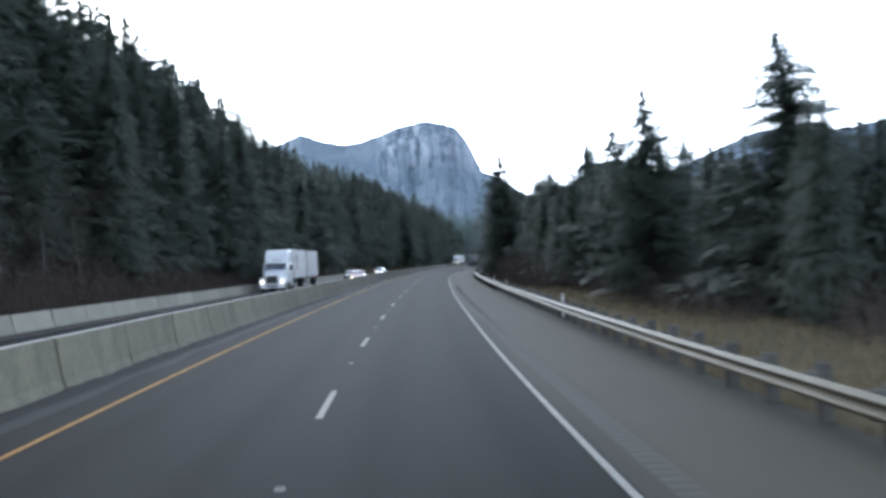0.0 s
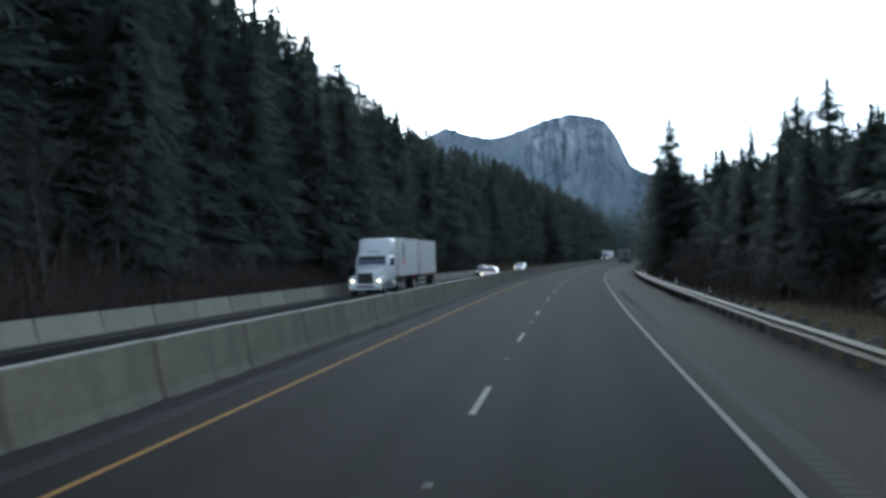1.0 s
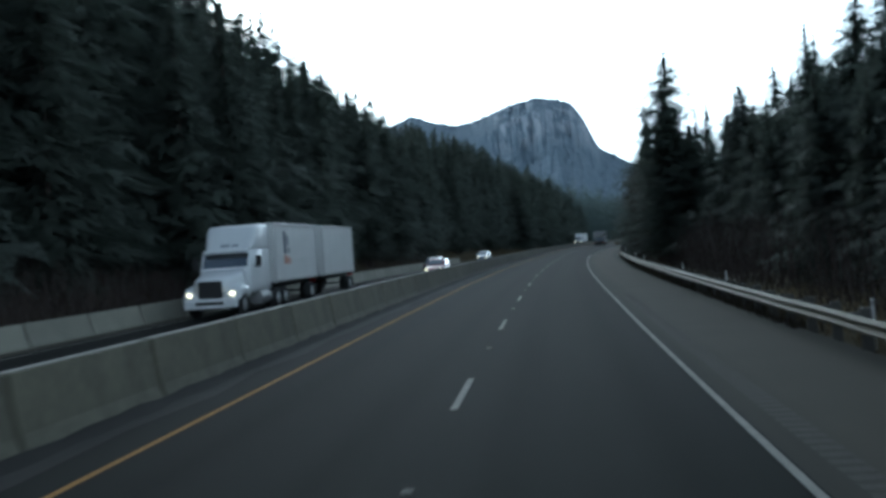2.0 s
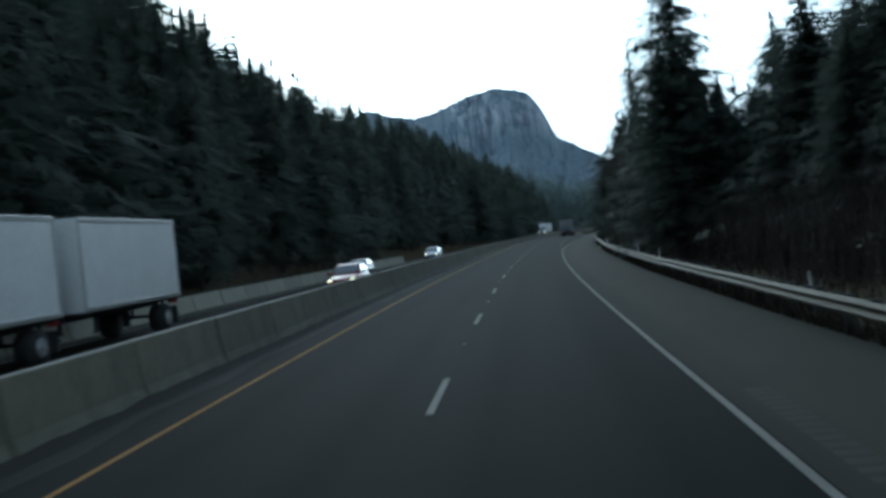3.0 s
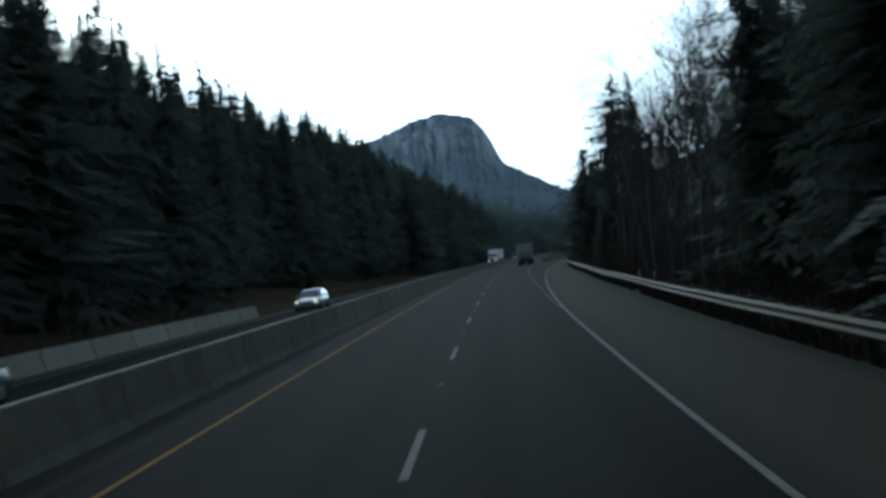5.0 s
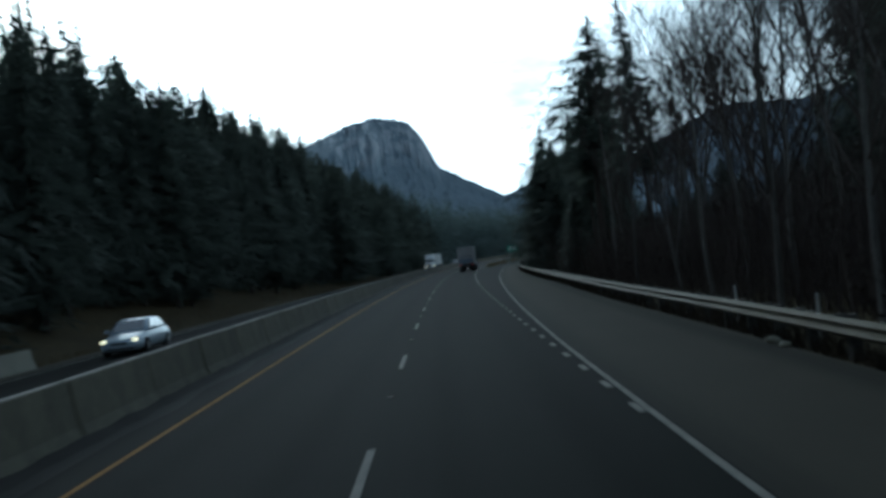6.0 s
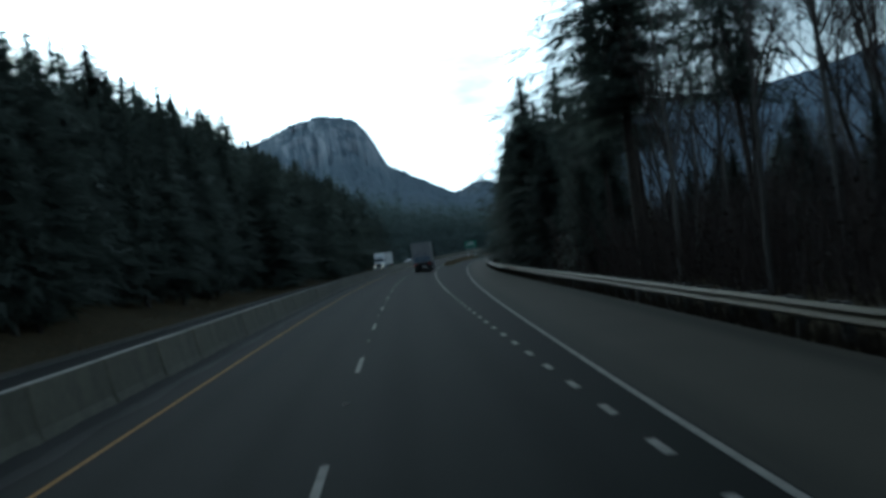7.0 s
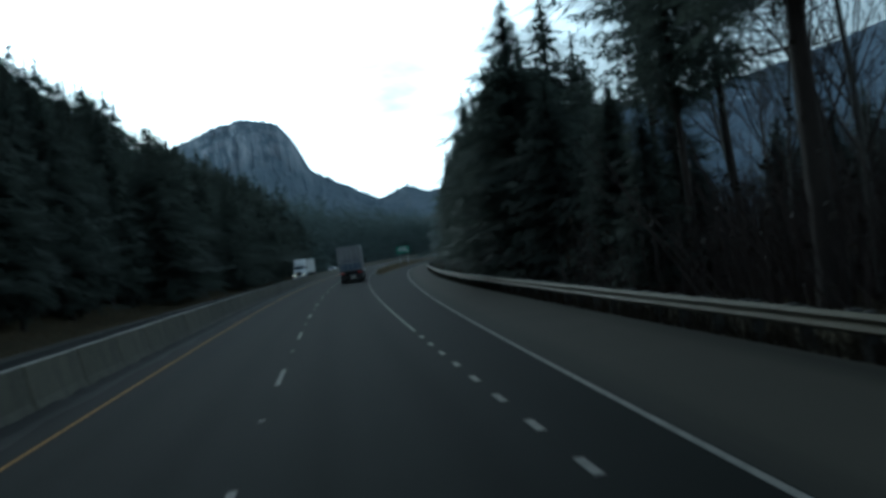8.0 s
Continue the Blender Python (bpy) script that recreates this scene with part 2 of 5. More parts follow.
# ---------------------------------------------------------------- the road's line
KNOTS = np.arange(-20, 441, 46.0)
BEND = np.array([1.833, 0.341, 0.432, 0.551, 0.257, 0.399, 0.56, 0.522, 0.522, 0.522, 0.522]) * 1e-3     # 1/m, to the right
GRADE = np.array([0.03, -0.117, 0.077, -0.105, 0.04, -0.042, 0.081, 0.041, 0.03, 0.023, 0.02]) * 1e-2
BANK = np.array([2.332, 0.469, 1.915, 2.457]) * 1e-2                                                  # fall to the right
RS = np.arange(-400, 1601, 2.0)
k_ = np.interp(RS, KNOTS, BEND)
k_[(RS < -20) | (RS > 800)] = 0.0
RH = np.concatenate([[0], np.cumsum((k_[1:] + k_[:-1]))])
RX = np.concatenate([[0], np.cumsum(np.sin(RH[1:] - RH[200]) + np.sin(RH[:-1] - RH[200]))])
RY = np.concatenate([[0], np.cumsum(np.cos(RH[1:] - RH[200]) + np.cos(RH[:-1] - RH[200]))])
RH, RX, RY = RH - RH[200], RX - RX[200], RY - RY[200]
g_ = np.where((RS < -20) | (RS > 440), 0, np.interp(RS, KNOTS, GRADE))
RZ = np.concatenate([[0], np.cumsum(g_[1:] + g_[:-1])])
RZ = RZ - RZ[190]
RB = np.interp(RS, np.linspace(-20, 440, 4), BANK)
MEDIAN = -5.34          # the median barrier's middle


def cross(s, l):
    """The pavement's height at a distance s along the road and l to the right of the lane dashes."""
    b = np.interp(s, RS, RB)
    l = np.asarray(l, float)
    return np.interp(s, RS, RZ) + np.where(l >= MEDIAN, -l * b, -MEDIAN * b + (l - MEDIAN) * 0.012)


def at(s, l, up=0.0):
    h = float(np.interp(s, RS, RH))
    return Vector((float(np.interp(s, RS, RX)) + l * math.cos(h), float(np.interp(s, RS, RY)) - l * math.sin(h), float(cross(s, l)) + up))


def along(s, l, up=0.0, turn=0.0):
    """A pose on the road: y runs along it, x to its right, and turn (degrees) is added to the left."""
    h = float(np.interp(s, RS, RH))
    return Matrix.Translation(at(s, l, up)) @ pose(0, 0, 0, 0, 0, turn - math.degrees(h))


def rail_line(s):
    return np.interp(s, [-40, 20, 55, 105, 140, 151, 160, 175, 200, 208, 230, 250, 275, 320, 420], [6.7, 6.82, 6.95, 6.95, 7.25, 7.5, 7.75, 7.95, 8.68, 8.8, 9.15, 9.35, 10.0, 11.8, 17.8])


def edge_line(s):
    return np.interp(s, [-40, -20, 26, 72, 105, 128, 145, 160, 175, 195, 210, 225, 260, 320, 420], [3.4, 3.46, 3.66, 3.72, 3.6, 3.6, 3.68, 3.88, 4.22, 4.82, 5.28, 5.75, 6.95, 8.9, 14.0])


# ---------------------------------------------------------------- builders
def mesh(name, verts, faces, material, smooth=False, uvs=None):
    me = bpy.data.meshes.new(name)
    me.from_pydata([tuple(v) for v in verts], [], faces)
    for m in (material if isinstance(material, (list, tuple)) else [material]):
        me.materials.append(m)
    if smooth:
        me.shade_smooth()
    if uvs is not None:
        layer = me.uv_layers.new(name="UVMap")
        flat = np.array([uvs[v] for f in faces for v in f], dtype=np.float32).ravel()
        layer.data.foreach_set("uv", flat)
    return me


def soft_crown(me, lift=0.55):
    """Turns the faces of a crown outwards and gives them rounded normals, so that it shades as one soft mass."""
    co = np.empty(len(me.vertices) * 3, dtype=np.float32)
    me.vertices.foreach_get("co", co)
    co = co.reshape(-1, 3)
    out = co * np.array((1.0, 1.0, 0.0))
    out /= np.maximum(np.linalg.norm(out, axis=1), 0.05)[:, None]
    out[:, 2] = lift
    out /= np.linalg.norm(out, axis=1)[:, None]
    me.shade_smooth()
    me.normals_split_custom_set_from_vertices(out.tolist())
    return me


def outward(verts, faces, lift=0.55):
    """The same faces, each wound so that it looks away from the trunk."""
    made = []
    for f in faces:
        a, b, c = (Vector(verts[i]) for i in f[:3])
        o = Vector((a.x + c.x, a.y + c.y, 0)).normalized() + Vector((0, 0, lift))
        made.append(tuple(f) if (b - a).cross(c - a).dot(o) > 0 else tuple(reversed(f)))
    return made


def part(name, bm, material, parent, label="", smooth=False, m=None):
    """Links a bmesh, or mesh data, as one mesh object under a thing or a part."""
    if isinstance(bm, bmesh.types.BMesh):
        me = bpy.data.meshes.new(name)
        bm.to_mesh(me)
        bm.free()
        me.materials.append(material)
        if smooth:
            me.shade_smooth()
    else:
        me = bm
    ob = new(name, me)
    ob.parent = parent
    if m is not None:
        ob.matrix_basis = m
    if label:
        ob["label"] = label
    return ob


def thing(name, label, category, group="", kind="", m=None):
    ob = tagged(new(name), label, category, group, kind)
    ob.empty_display_size = 0.2
    if m is not None:
        ob.matrix_basis = m
    return ob


def block(bm, size, centre, bevel=0.0, m=None, segments=1):
    """A box added to bm, its edges rounded."""
    r = bmesh.ops.create_cube(bm, size=1.0)
    vs = r["verts"]
    bmesh.ops.scale(bm, vec=size, verts=vs)
    bmesh.ops.translate(bm, vec=centre, verts=vs)
    if m is not None:
        bmesh.ops.transform(bm, matrix=m, verts=vs)
    if bevel:
        bmesh.ops.bevel(bm, geom=list({e for v in vs for e in v.link_edges}), offset=bevel, segments=segments, affect="EDGES", profile=0.7)
    return bm


def boxes(*rows, bevel=0.0, segments=1):
    bm = bmesh.new()
    for size, centre in rows:
        block(bm, size, centre, bevel, segments=segments)
    return bm


def rod(bm, a, b, r, sides=10, r2=None):
    a, b = Vector(a), Vector(b)
    d = b - a
    m = Matrix.Translation((a + b) / 2) @ d.to_track_quat("Z", "Y").to_matrix().to_4x4()
    bmesh.ops.create_cone(bm, cap_ends=True, segments=sides, radius1=r, radius2=r if r2 is None else r2, depth=d.length, matrix=m)
    return bm


def ribbon(s_list, ls, up):
    """A strip along the road: ls gives the lateral places, left to right, at each s."""
    V, F, U = [], [], []
    n = None
    for s in s_list:
        row = ls(s)
        n = len(row)
        for l in row:
            V.append(at(s, l, up)), U.append((l, s))
    for i in range(len(s_list) - 1):
        for j in range(n - 1):
            q = i * n + j
            F.append((q, q + 1, q + n + 1, q + n))
    return V, F, U


def structure(name, data, label, category, parent=None):
    ob = tagged(new(name, data), label, category, "", "structure")
    ob.parent = parent
    return ob


# ---------------------------------------------------------------- ground, road, paint
rng = random.Random(7)
STATIONS = list(np.arange(-120, 330, 3.0)) + list(np.arange(330, 1200, 10.0))
PAVE_LEFT = -15.75


def height(s, l):
    """The ground beside the road: a wooded slope on the left, a low bank that falls to the river on the right."""
    s, l = np.asarray(s, float), np.asarray(l, float)
    right = np.maximum(l - rail_line(s) - 0.6, 0)
    left = np.maximum(PAVE_LEFT - 0.4 - l, 0)
    base = cross(s, np.clip(l, PAVE_LEFT, rail_line(s)))
    z = base - 0.10
    z = z - np.interp(right, [0, 2, 8, 30, 70, 110, 200, 3000], [0, 0.15, 0.3, 1.5, 5.0, 9.5, 14.0, 30.0])
    z = z + np.interp(left, [0, 2.5, 6, 26, 60, 140, 400, 3000], [0, -0.25, 0.5, 9.5, 15.0, 24.0, 45.0, 90.0])
    return z


GX = np.concatenate([[-3600, -2200, -1300, -800, -500, -330, -220, -160], np.arange(-125, -30, 8.0), np.arange(-30, -17, 2.0), [-16.2, -15.6, -10.0, -5.3, 0.0, 3.0, 5.5],
                     [6.2, 6.8, 7.4, 8.2, 9.5, 11, 13, 15.5, 18, 21, 25, 30, 36, 44, 55, 70, 90, 115, 150, 250, 500, 1000, 2000, 3600]])
GY = np.concatenate([[-3500, -1800, -900, -450, -250], np.arange(-160, 330, 4.0), np.arange(330, 700, 12.0), [760, 850, 1000, 1250, 1600, 2200, 3000, 4200]])
gv, gf = [], []
for y in GY:
    s = float(np.interp(y, RY, RS)) if RY[0] < y < RY[-1] else y
    h = float(np.interp(s, RS, RH))
    x0 = float(np.interp(s, RS, RX)) + (max(y - float(RY[-1]), 0)) * math.tan(h)
    wide = float(rail_line(np.clip(s, -40, 420))) - 6.3
    for g in GX:
        l = g + (wide if g > 6 else wide * max(g, 0) / 6.2)
        z = float(height(s, l))
        if l > 9 or l < -18:
            k = min(1.0, (abs(l) - 9) / 20)
            z += k * (0.5 * noise.noise((g * 0.13, y * 0.13, 0)) + 1.2 * noise.noise((g * 0.03, y * 0.03, 5)))
        gv.append((x0 + l / math.cos(h), y, z))
n_ = len(GX)
for i in range(len(GY) - 1):
    for j in range(n_ - 1):
        q = i * n_ + j
        gf.append((q, q + 1, q + n_ + 1, q + n_))
ground = structure("ground", mesh("ground", gv, gf, EARTH, True), "brown forest floor with dead leaves and dry grass", "ground")


def ground_at(s, l):
    p = at(s, l)
    p.z = float(height(s, l))
    return p


# pavement: lanes and shoulders
V, F, U = ribbon(STATIONS, lambda s: [-14.6, -10.3, -6.6, MEDIAN, -3.9, -1.8, 0.0, 1.8, 3.3, float(edge_line(s)) + 0.09], 0.0)
road = structure("road", mesh("road", V, F, ASPHALT, False, U), "grey asphalt motorway lanes with dark polished wheel tracks", "road")
V, F, U = ribbon(STATIONS, lambda s: [float(edge_line(s)) + 0.09, 0.4 * float(edge_line(s)) + 0.6 * float(rail_line(s)), float(rail_line(s) + np.interp(s, [40, 85], [0.42, -0.12]))], 0.0)
U = [(l - float(edge_line(s)), s) for l, s in U]
structure("pavement", mesh("shoulder", V, F, SHOULDER, False, U), "lighter grey asphalt shoulder beside the guardrail", "road shoulder")
V, F, U = ribbon(STATIONS, lambda s: [PAVE_LEFT, -14.6], 0.0)
U = [(l + 17.0, s) for l, s in U]
structure("pavement", mesh("far_shoulder", V, F, SHOULDER, False, U), "narrow asphalt shoulder of the oncoming lanes", "road shoulder")
V, F, U = ribbon(STATIONS, lambda s: [MEDIAN + 0.36, MEDIAN + 0.62 + 0.1 * math.sin(s * 0.7) + 0.08 * math.sin(s * 2.3), MEDIAN + 0.95 + 0.12 * math.sin(s * 0.9)], 0.008)
structure("trim", mesh("grit_strip", V, F, DIRT, False, U), "dark strip of road grit along the foot of the barrier", "road grit")
V, F = [], []
for i, s in enumerate(np.arange(-44, 300, 0.4)):       # loose grit banked against the foot of the barrier
    w = 0.5 + 0.5 * noise.noise((s * 0.9, 3.1, 0.0))
    for l, up in ((0.27, 0.05 + 0.09 * w), (0.34, 0.04 + 0.07 * w), (0.42 + 0.12 * w, 0.02 + 0.03 * w), (0.52 + 0.22 * w, 0.002)):
        V.append(along(float(s), MEDIAN + l, up + 0.01 * noise.noise((s * 3.7, l * 9, 2.0))).translation.copy())
    if i:
        F.extend((4 * i - 4 + k, 4 * i - 3 + k, 4 * i + 1 + k, 4 * i + k) for k in range(3))
structure("trim", mesh("grit_bank", V, F, DIRT, True), "low bank of dark grit against the median barrier", "road grit")


def painted(name, label, s_list, centre, width, material, category="road line"):
    V, F, U = ribbon(s_list, lambda s: [centre(s) - width / 2, centre(s) + width / 2], 0.010)
    return structure(name, mesh(name, V, F, material, False, U), label, category)


painted("trim", "worn yellow line along the median shoulder", STATIONS, lambda s: -3.675, 0.1, YELLOW_PAINT)
painted("trim", "solid white line along the outer shoulder", [s for s in STATIONS if s < 420], lambda s: float(edge_line(s)), 0.102, WHITE_PAINT)
painted("trim", "thin solid white line along the through lane", [s for s in STATIONS if 214 < s < 900], lambda s: 3.64, 0.095, WHITE_PAINT)
painted("trim", "yellow line along the oncoming lanes", STATIONS, lambda s: -6.75, 0.1, YELLOW_PAINT)
painted("trim", "faded white edge line of the oncoming lanes", STATIONS, lambda s: -14.1, 0.12, WHITE_PAINT)

lane_dashes = tagged(new("trim"), "row of white dashes between two lanes", "lane dashes", "", "structure")
for k in range(-4, 60):
    s0 = k * 12.192
    V, F, U = ribbon([s0, s0 + 1.5, s0 + 3.05], lambda s: [-0.055, 0.055], 0.010)
    part("dash", mesh("dash", V, F, WHITE_PAINT), WHITE_PAINT, lane_dashes)
mk = boxes(((0.11, 0.1, 0.02), (0, 0, 0.01)), bevel=0.007)
mk_me = bpy.data.meshes.new("raised_marker")
mk.to_mesh(mk_me), mk.free(), mk_me.materials.append(WHITE_PAINT)
for k in range(-3, 30):
    part("raised_marker", mk_me, WHITE_PAINT, lane_dashes, "small raised white road marker", m=along(k * 12.192 + 7.75, 0.0, 0.002))
far_dashes = tagged(new("trim"), "row of white dashes on the oncoming lanes", "lane dashes", "", "structure")
for k in range(-4, 40):
    s0 = k * 12.192 + 5
    V, F, U = ribbon([s0, s0 + 1.5, s0 + 3.05], lambda s: [-10.48, -10.37], 0.010)
    part("dash", mesh("dash", V, F, WHITE_PAINT), WHITE_PAINT, far_dashes)
exit_dots = tagged(new("trim"), "row of short wide white dashes where the exit lane opens", "lane dots", "", "structure")
for k in range(27):
    s0 = 149.85 + k * 2.447
    V, F, U = ribbon([s0, s0 + 0.8], lambda s: [3.575, 3.69], 0.010)
    part("dash", mesh("short_dash", V, F, WHITE_PAINT), WHITE_PAINT, exit_dots)
rumble = tagged(new("trim"), "rumble strip of short grooves pressed into the shoulder", "rumble strip", "", "structure")
gd = boxes(((0.33, 0.15, 0.016), (0, 0, -0.002)), bevel=0.004)
gm = bpy.data.meshes.new("groove")
gd.to_mesh(gm), gd.free(), gm.materials.append(RUMBLE)
for k in range(280):
    s = -16 + k * 0.32
    part("groove", gm, RUMBLE, rumble, m=along(s, float(edge_line(s)) + 0.58))


# ---------------------------------------------------------------- barriers and guardrail
def profile_mesh(name, outline, length, material, bevel=0.0, cuts=1):
    """An outline in x and z swept along y, centred."""
    bm = bmesh.new()
    rows = []
    for i in range(cuts + 1):
        y = -length / 2 + length * i / cuts
        rows.append([bm.verts.new((x, y, z)) for x, z in outline])
    n = len(outline)
    for a, b in zip(rows, rows[1:]):
        for j in range(n):
            bm.faces.new((a[j], a[(j + 1) % n], b[(j + 1) % n], b[j]))
    bm.faces.new(rows[0][::-1]), bm.faces.new(rows[-1])
    bmesh.ops.recalc_face_normals(bm, faces=bm.faces)
    if bevel:
        bmesh.ops.bevel(bm, geom=[e for e in bm.edges if e.calc_face_angle(0) > 0.5], offset=bevel, segments=2, affect="EDGES")
    me = bpy.data.meshes.new(name)
    bm.to_mesh(me)
    bm.free()
    me.materials.append(material)
    return me


def barrier_row(label, group, l, s0, s1, tall, top, foot, material):
    """Precast barrier segments, end to end, each a thing of its own."""
    h = tall
    half = [(foot, 0.0), (foot, 0.07), (foot * 0.74, 0.27), (top, h)]
    outline = half + [(-x, z) for x, z in half[::-1]]
    me = profile_mesh("barrier_segment", outline, 4.19, material, 0.02)
    # recessed dark block, added in the open gap so that the joint shows dark
    seam = profile_mesh("joint", [(x * 0.8, z * 0.96) for x, z in outline], 0.09, DIRT)
    pin = bmesh.new()
    rod(pin, (0, 2.132, 0.05), (0, 2.132, h * 0.86), 0.022, 8)
    for z in (0.25, h * 0.7):
        rod(pin, (0, 2.05, z), (0, 2.21, z), 0.014, 6)
    pin_me = bpy.data.meshes.new("connecting_pin")
    pin.to_mesh(pin_me), pin.free(), pin_me.materials.append(RUST)
    s = s0
    while s < s1:
        m = along(s + 2.132, l, -0.01) @ pose(0, 0, 0, rng.uniform(-0.15, 0.15), rng.uniform(-0.4, 0.4), rng.uniform(-0.15, 0.15))
        ob = tagged(new("concrete_barrier", me), label, "barrier", group)
        ob.matrix_basis = m @ pose(rng.uniform(-0.012, 0.012), 0, 0)
        part("connecting_pin", pin_me, RUST, ob, "rusty steel pin in the joint")
        part("joint", seam, DIRT, ob, "dark block added to darken the gap", m=pose(0, 2.132, 0))
        s += 4.264


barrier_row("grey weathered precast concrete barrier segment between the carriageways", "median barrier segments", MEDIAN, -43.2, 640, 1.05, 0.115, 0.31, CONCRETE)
barrier_row("pale precast concrete barrier segment along the oncoming shoulder", "outer barrier segments", PAVE_LEFT + 0.1, -42.4, 173, 0.82, 0.08, 0.3, CONCRETE_OLD)

guardrail = thing("guardrail", "galvanised steel W-beam guardrail on dark wooden posts", "guardrail")
wave = [(0.012, -0.156), (-0.004, -0.15), (-0.03, -0.128), (-0.062, -0.112), (-0.08, -0.092), (-0.078, -0.074), (-0.05, -0.045), (-0.012, -0.022), (-0.004, 0.0),
        (-0.012, 0.022), (-0.05, 0.045), (-0.078, 0.074), (-0.08, 0.092), (-0.062, 0.112), (-0.03, 0.128), (-0.004, 0.15), (0.012, 0.156)]
rail_me = profile_mesh("rail_panel", wave + [(x + 0.006, z) for x, z in wave[::-1]], 3.86, STEEL)
post_bm = boxes(((0.19, 0.19, 1.5), (0, 0, -0.04)), bevel=0.012)
post_me = bpy.data.meshes.new("post")
post_bm.to_mesh(post_me), post_bm.free(), post_me.materials.append(POST_WOOD)
bl_bm = boxes(((0.2, 0.15, 0.36), (0, 0, 0)), bevel=0.01)
bl_me = bpy.data.meshes.new("spacer_block")
bl_bm.to_mesh(bl_me), bl_bm.free(), bl_me.materials.append(POST_WOOD)
s = -30.0
while s < 345:
    l0, l1 = float(rail_line(s)), float(rail_line(s + 3.81))
    lift = 0.524
    out = -math.degrees(math.atan2(l1 - l0, 3.81))
    part("rail_panel", rail_me, STEEL, guardrail, m=along(s + 1.905, (l0 + l1) / 2, lift, out) @ pose(0.004 * rng.choice((-1, 0, 1)), 0, rng.uniform(-0.006, 0.006)))
    for d in (0.0, 1.905):
        l = float(rail_line(s + d))
        part("spacer_block", bl_me, POST_WOOD, guardrail, m=along(s + d, l + 0.11, lift, out))
        part("post", post_me, POST_WOOD, guardrail, m=along(s + d, l + 0.31, rng.uniform(-0.06, 0.03) + lift - 0.56 + float(np.interp(s, [50, 70], [0.13, 0.0])), out) @ pose(0, 0, 0, rng.uniform(-2, 2), rng.uniform(-2, 2), rng.uniform(-6, 6)))
    s += 3.81


# ---------------------------------------------------------------- mountains, river
SKYLINE_AZ = [-60, -50, -39, -34, -29, -25, -21, -19.6, -16, -13, -11.2, -10, -9.2, -8.4, -6.6, -4.9, -4.4, -3.9, -3.35, -2.6, -1.6, -0.9, -0.1, 1.2, 2.4, 3.4, 4.8, 6.0, 7.6, 10, 14, 20, 30, 60]
SKYLINE_UP = [10.5, 10, 9.0, 7.8, 6.9, 6.4, 6.75, 6.2, 4.7, 3.7, 3.3, 3.8, 3.5, 3.25, 4.3, 5.25, 6.3, 7.3, 7.95, 8.3, 8.4, 8.35, 8.2, 7.75, 7.35, 7.2, 7.45, 7.9, 7.3, 6.8, 6.5, 7.5, 9, 9]


def fractal(x, y, z, octaves=5):
    return noise.fractal((x, y, z), 0.9, 2.1, octaves)


def mountain_mesh(name, az0, az1, step, far, near, cliffs, material, seed):
    """A range seen from the valley: wooded skirts that steepen into crags, and a back that falls away."""
    V, F = [], []
    depth = np.concatenate([np.linspace(0, 0.62, 20), np.linspace(0.64, 1.0, 26), [1.08, 1.25, 1.5]])
    az = np.arange(az0, az1 + 1e-6, step)
    for a in az:
        top_el = float(np.interp(a, SKYLINE_AZ, SKYLINE_UP))
        crag = float(np.interp(a, [-12, -5.2, -4.6, 0.2, 1.6, 8], [0.15, 0.3, 1.0, 1.0, 0.35, 0.2])) if cliffs else 0.15
        for d in depth:
            r = near + (far - near) * d
            soft_rise = d ** 1.35
            wall = float(np.interp(d, [0, 0.4, 0.62, 0.7, 0.78, 0.84, 0.92, 1.0], [0, 0.2, 0.42, 0.52, 0.78, 0.84, 0.97, 1.0]))
            u = soft_rise * (1 - crag) + wall * crag
            if d > 1:
                u = 1 - (d - 1) * 0.8
            top = far * math.tan(radians(top_el)) + 2.3
            x, y = -math.sin(radians(a)) * r, math.cos(radians(a)) * r
            k = 4 * u * (1 - u) if d <= 1 else 0.5
            rib = (fractal(a * 0.9 + seed, d * 2.6, seed, 6) + 0.5 * fractal(x / 45, y / 45, d * 5, 4)) * crag
            z = -14 + (top + 14) * u + k * (34 * fractal(x / 260, y / 260, seed) + 9 * fractal(x / 60, y / 60, seed + 3)) + (5 if d >= 0.9 else 0) * fractal(a * 3, 0, seed)
            push = 1 + (rib * 46 + crag * 10 * fractal(a * 4, d * 14, seed + 9)) / r * (1 if 0.3 < d < 1 else 0.2)
            V.append((x * push, y * push, z))
    n = len(depth)
    for i in range(len(az) - 1):
        for j in range(n - 1):
            q = i * n + j
            F.append((q, q + n, q + n + 1, q + 1))
    return mesh(name, V, F, material)


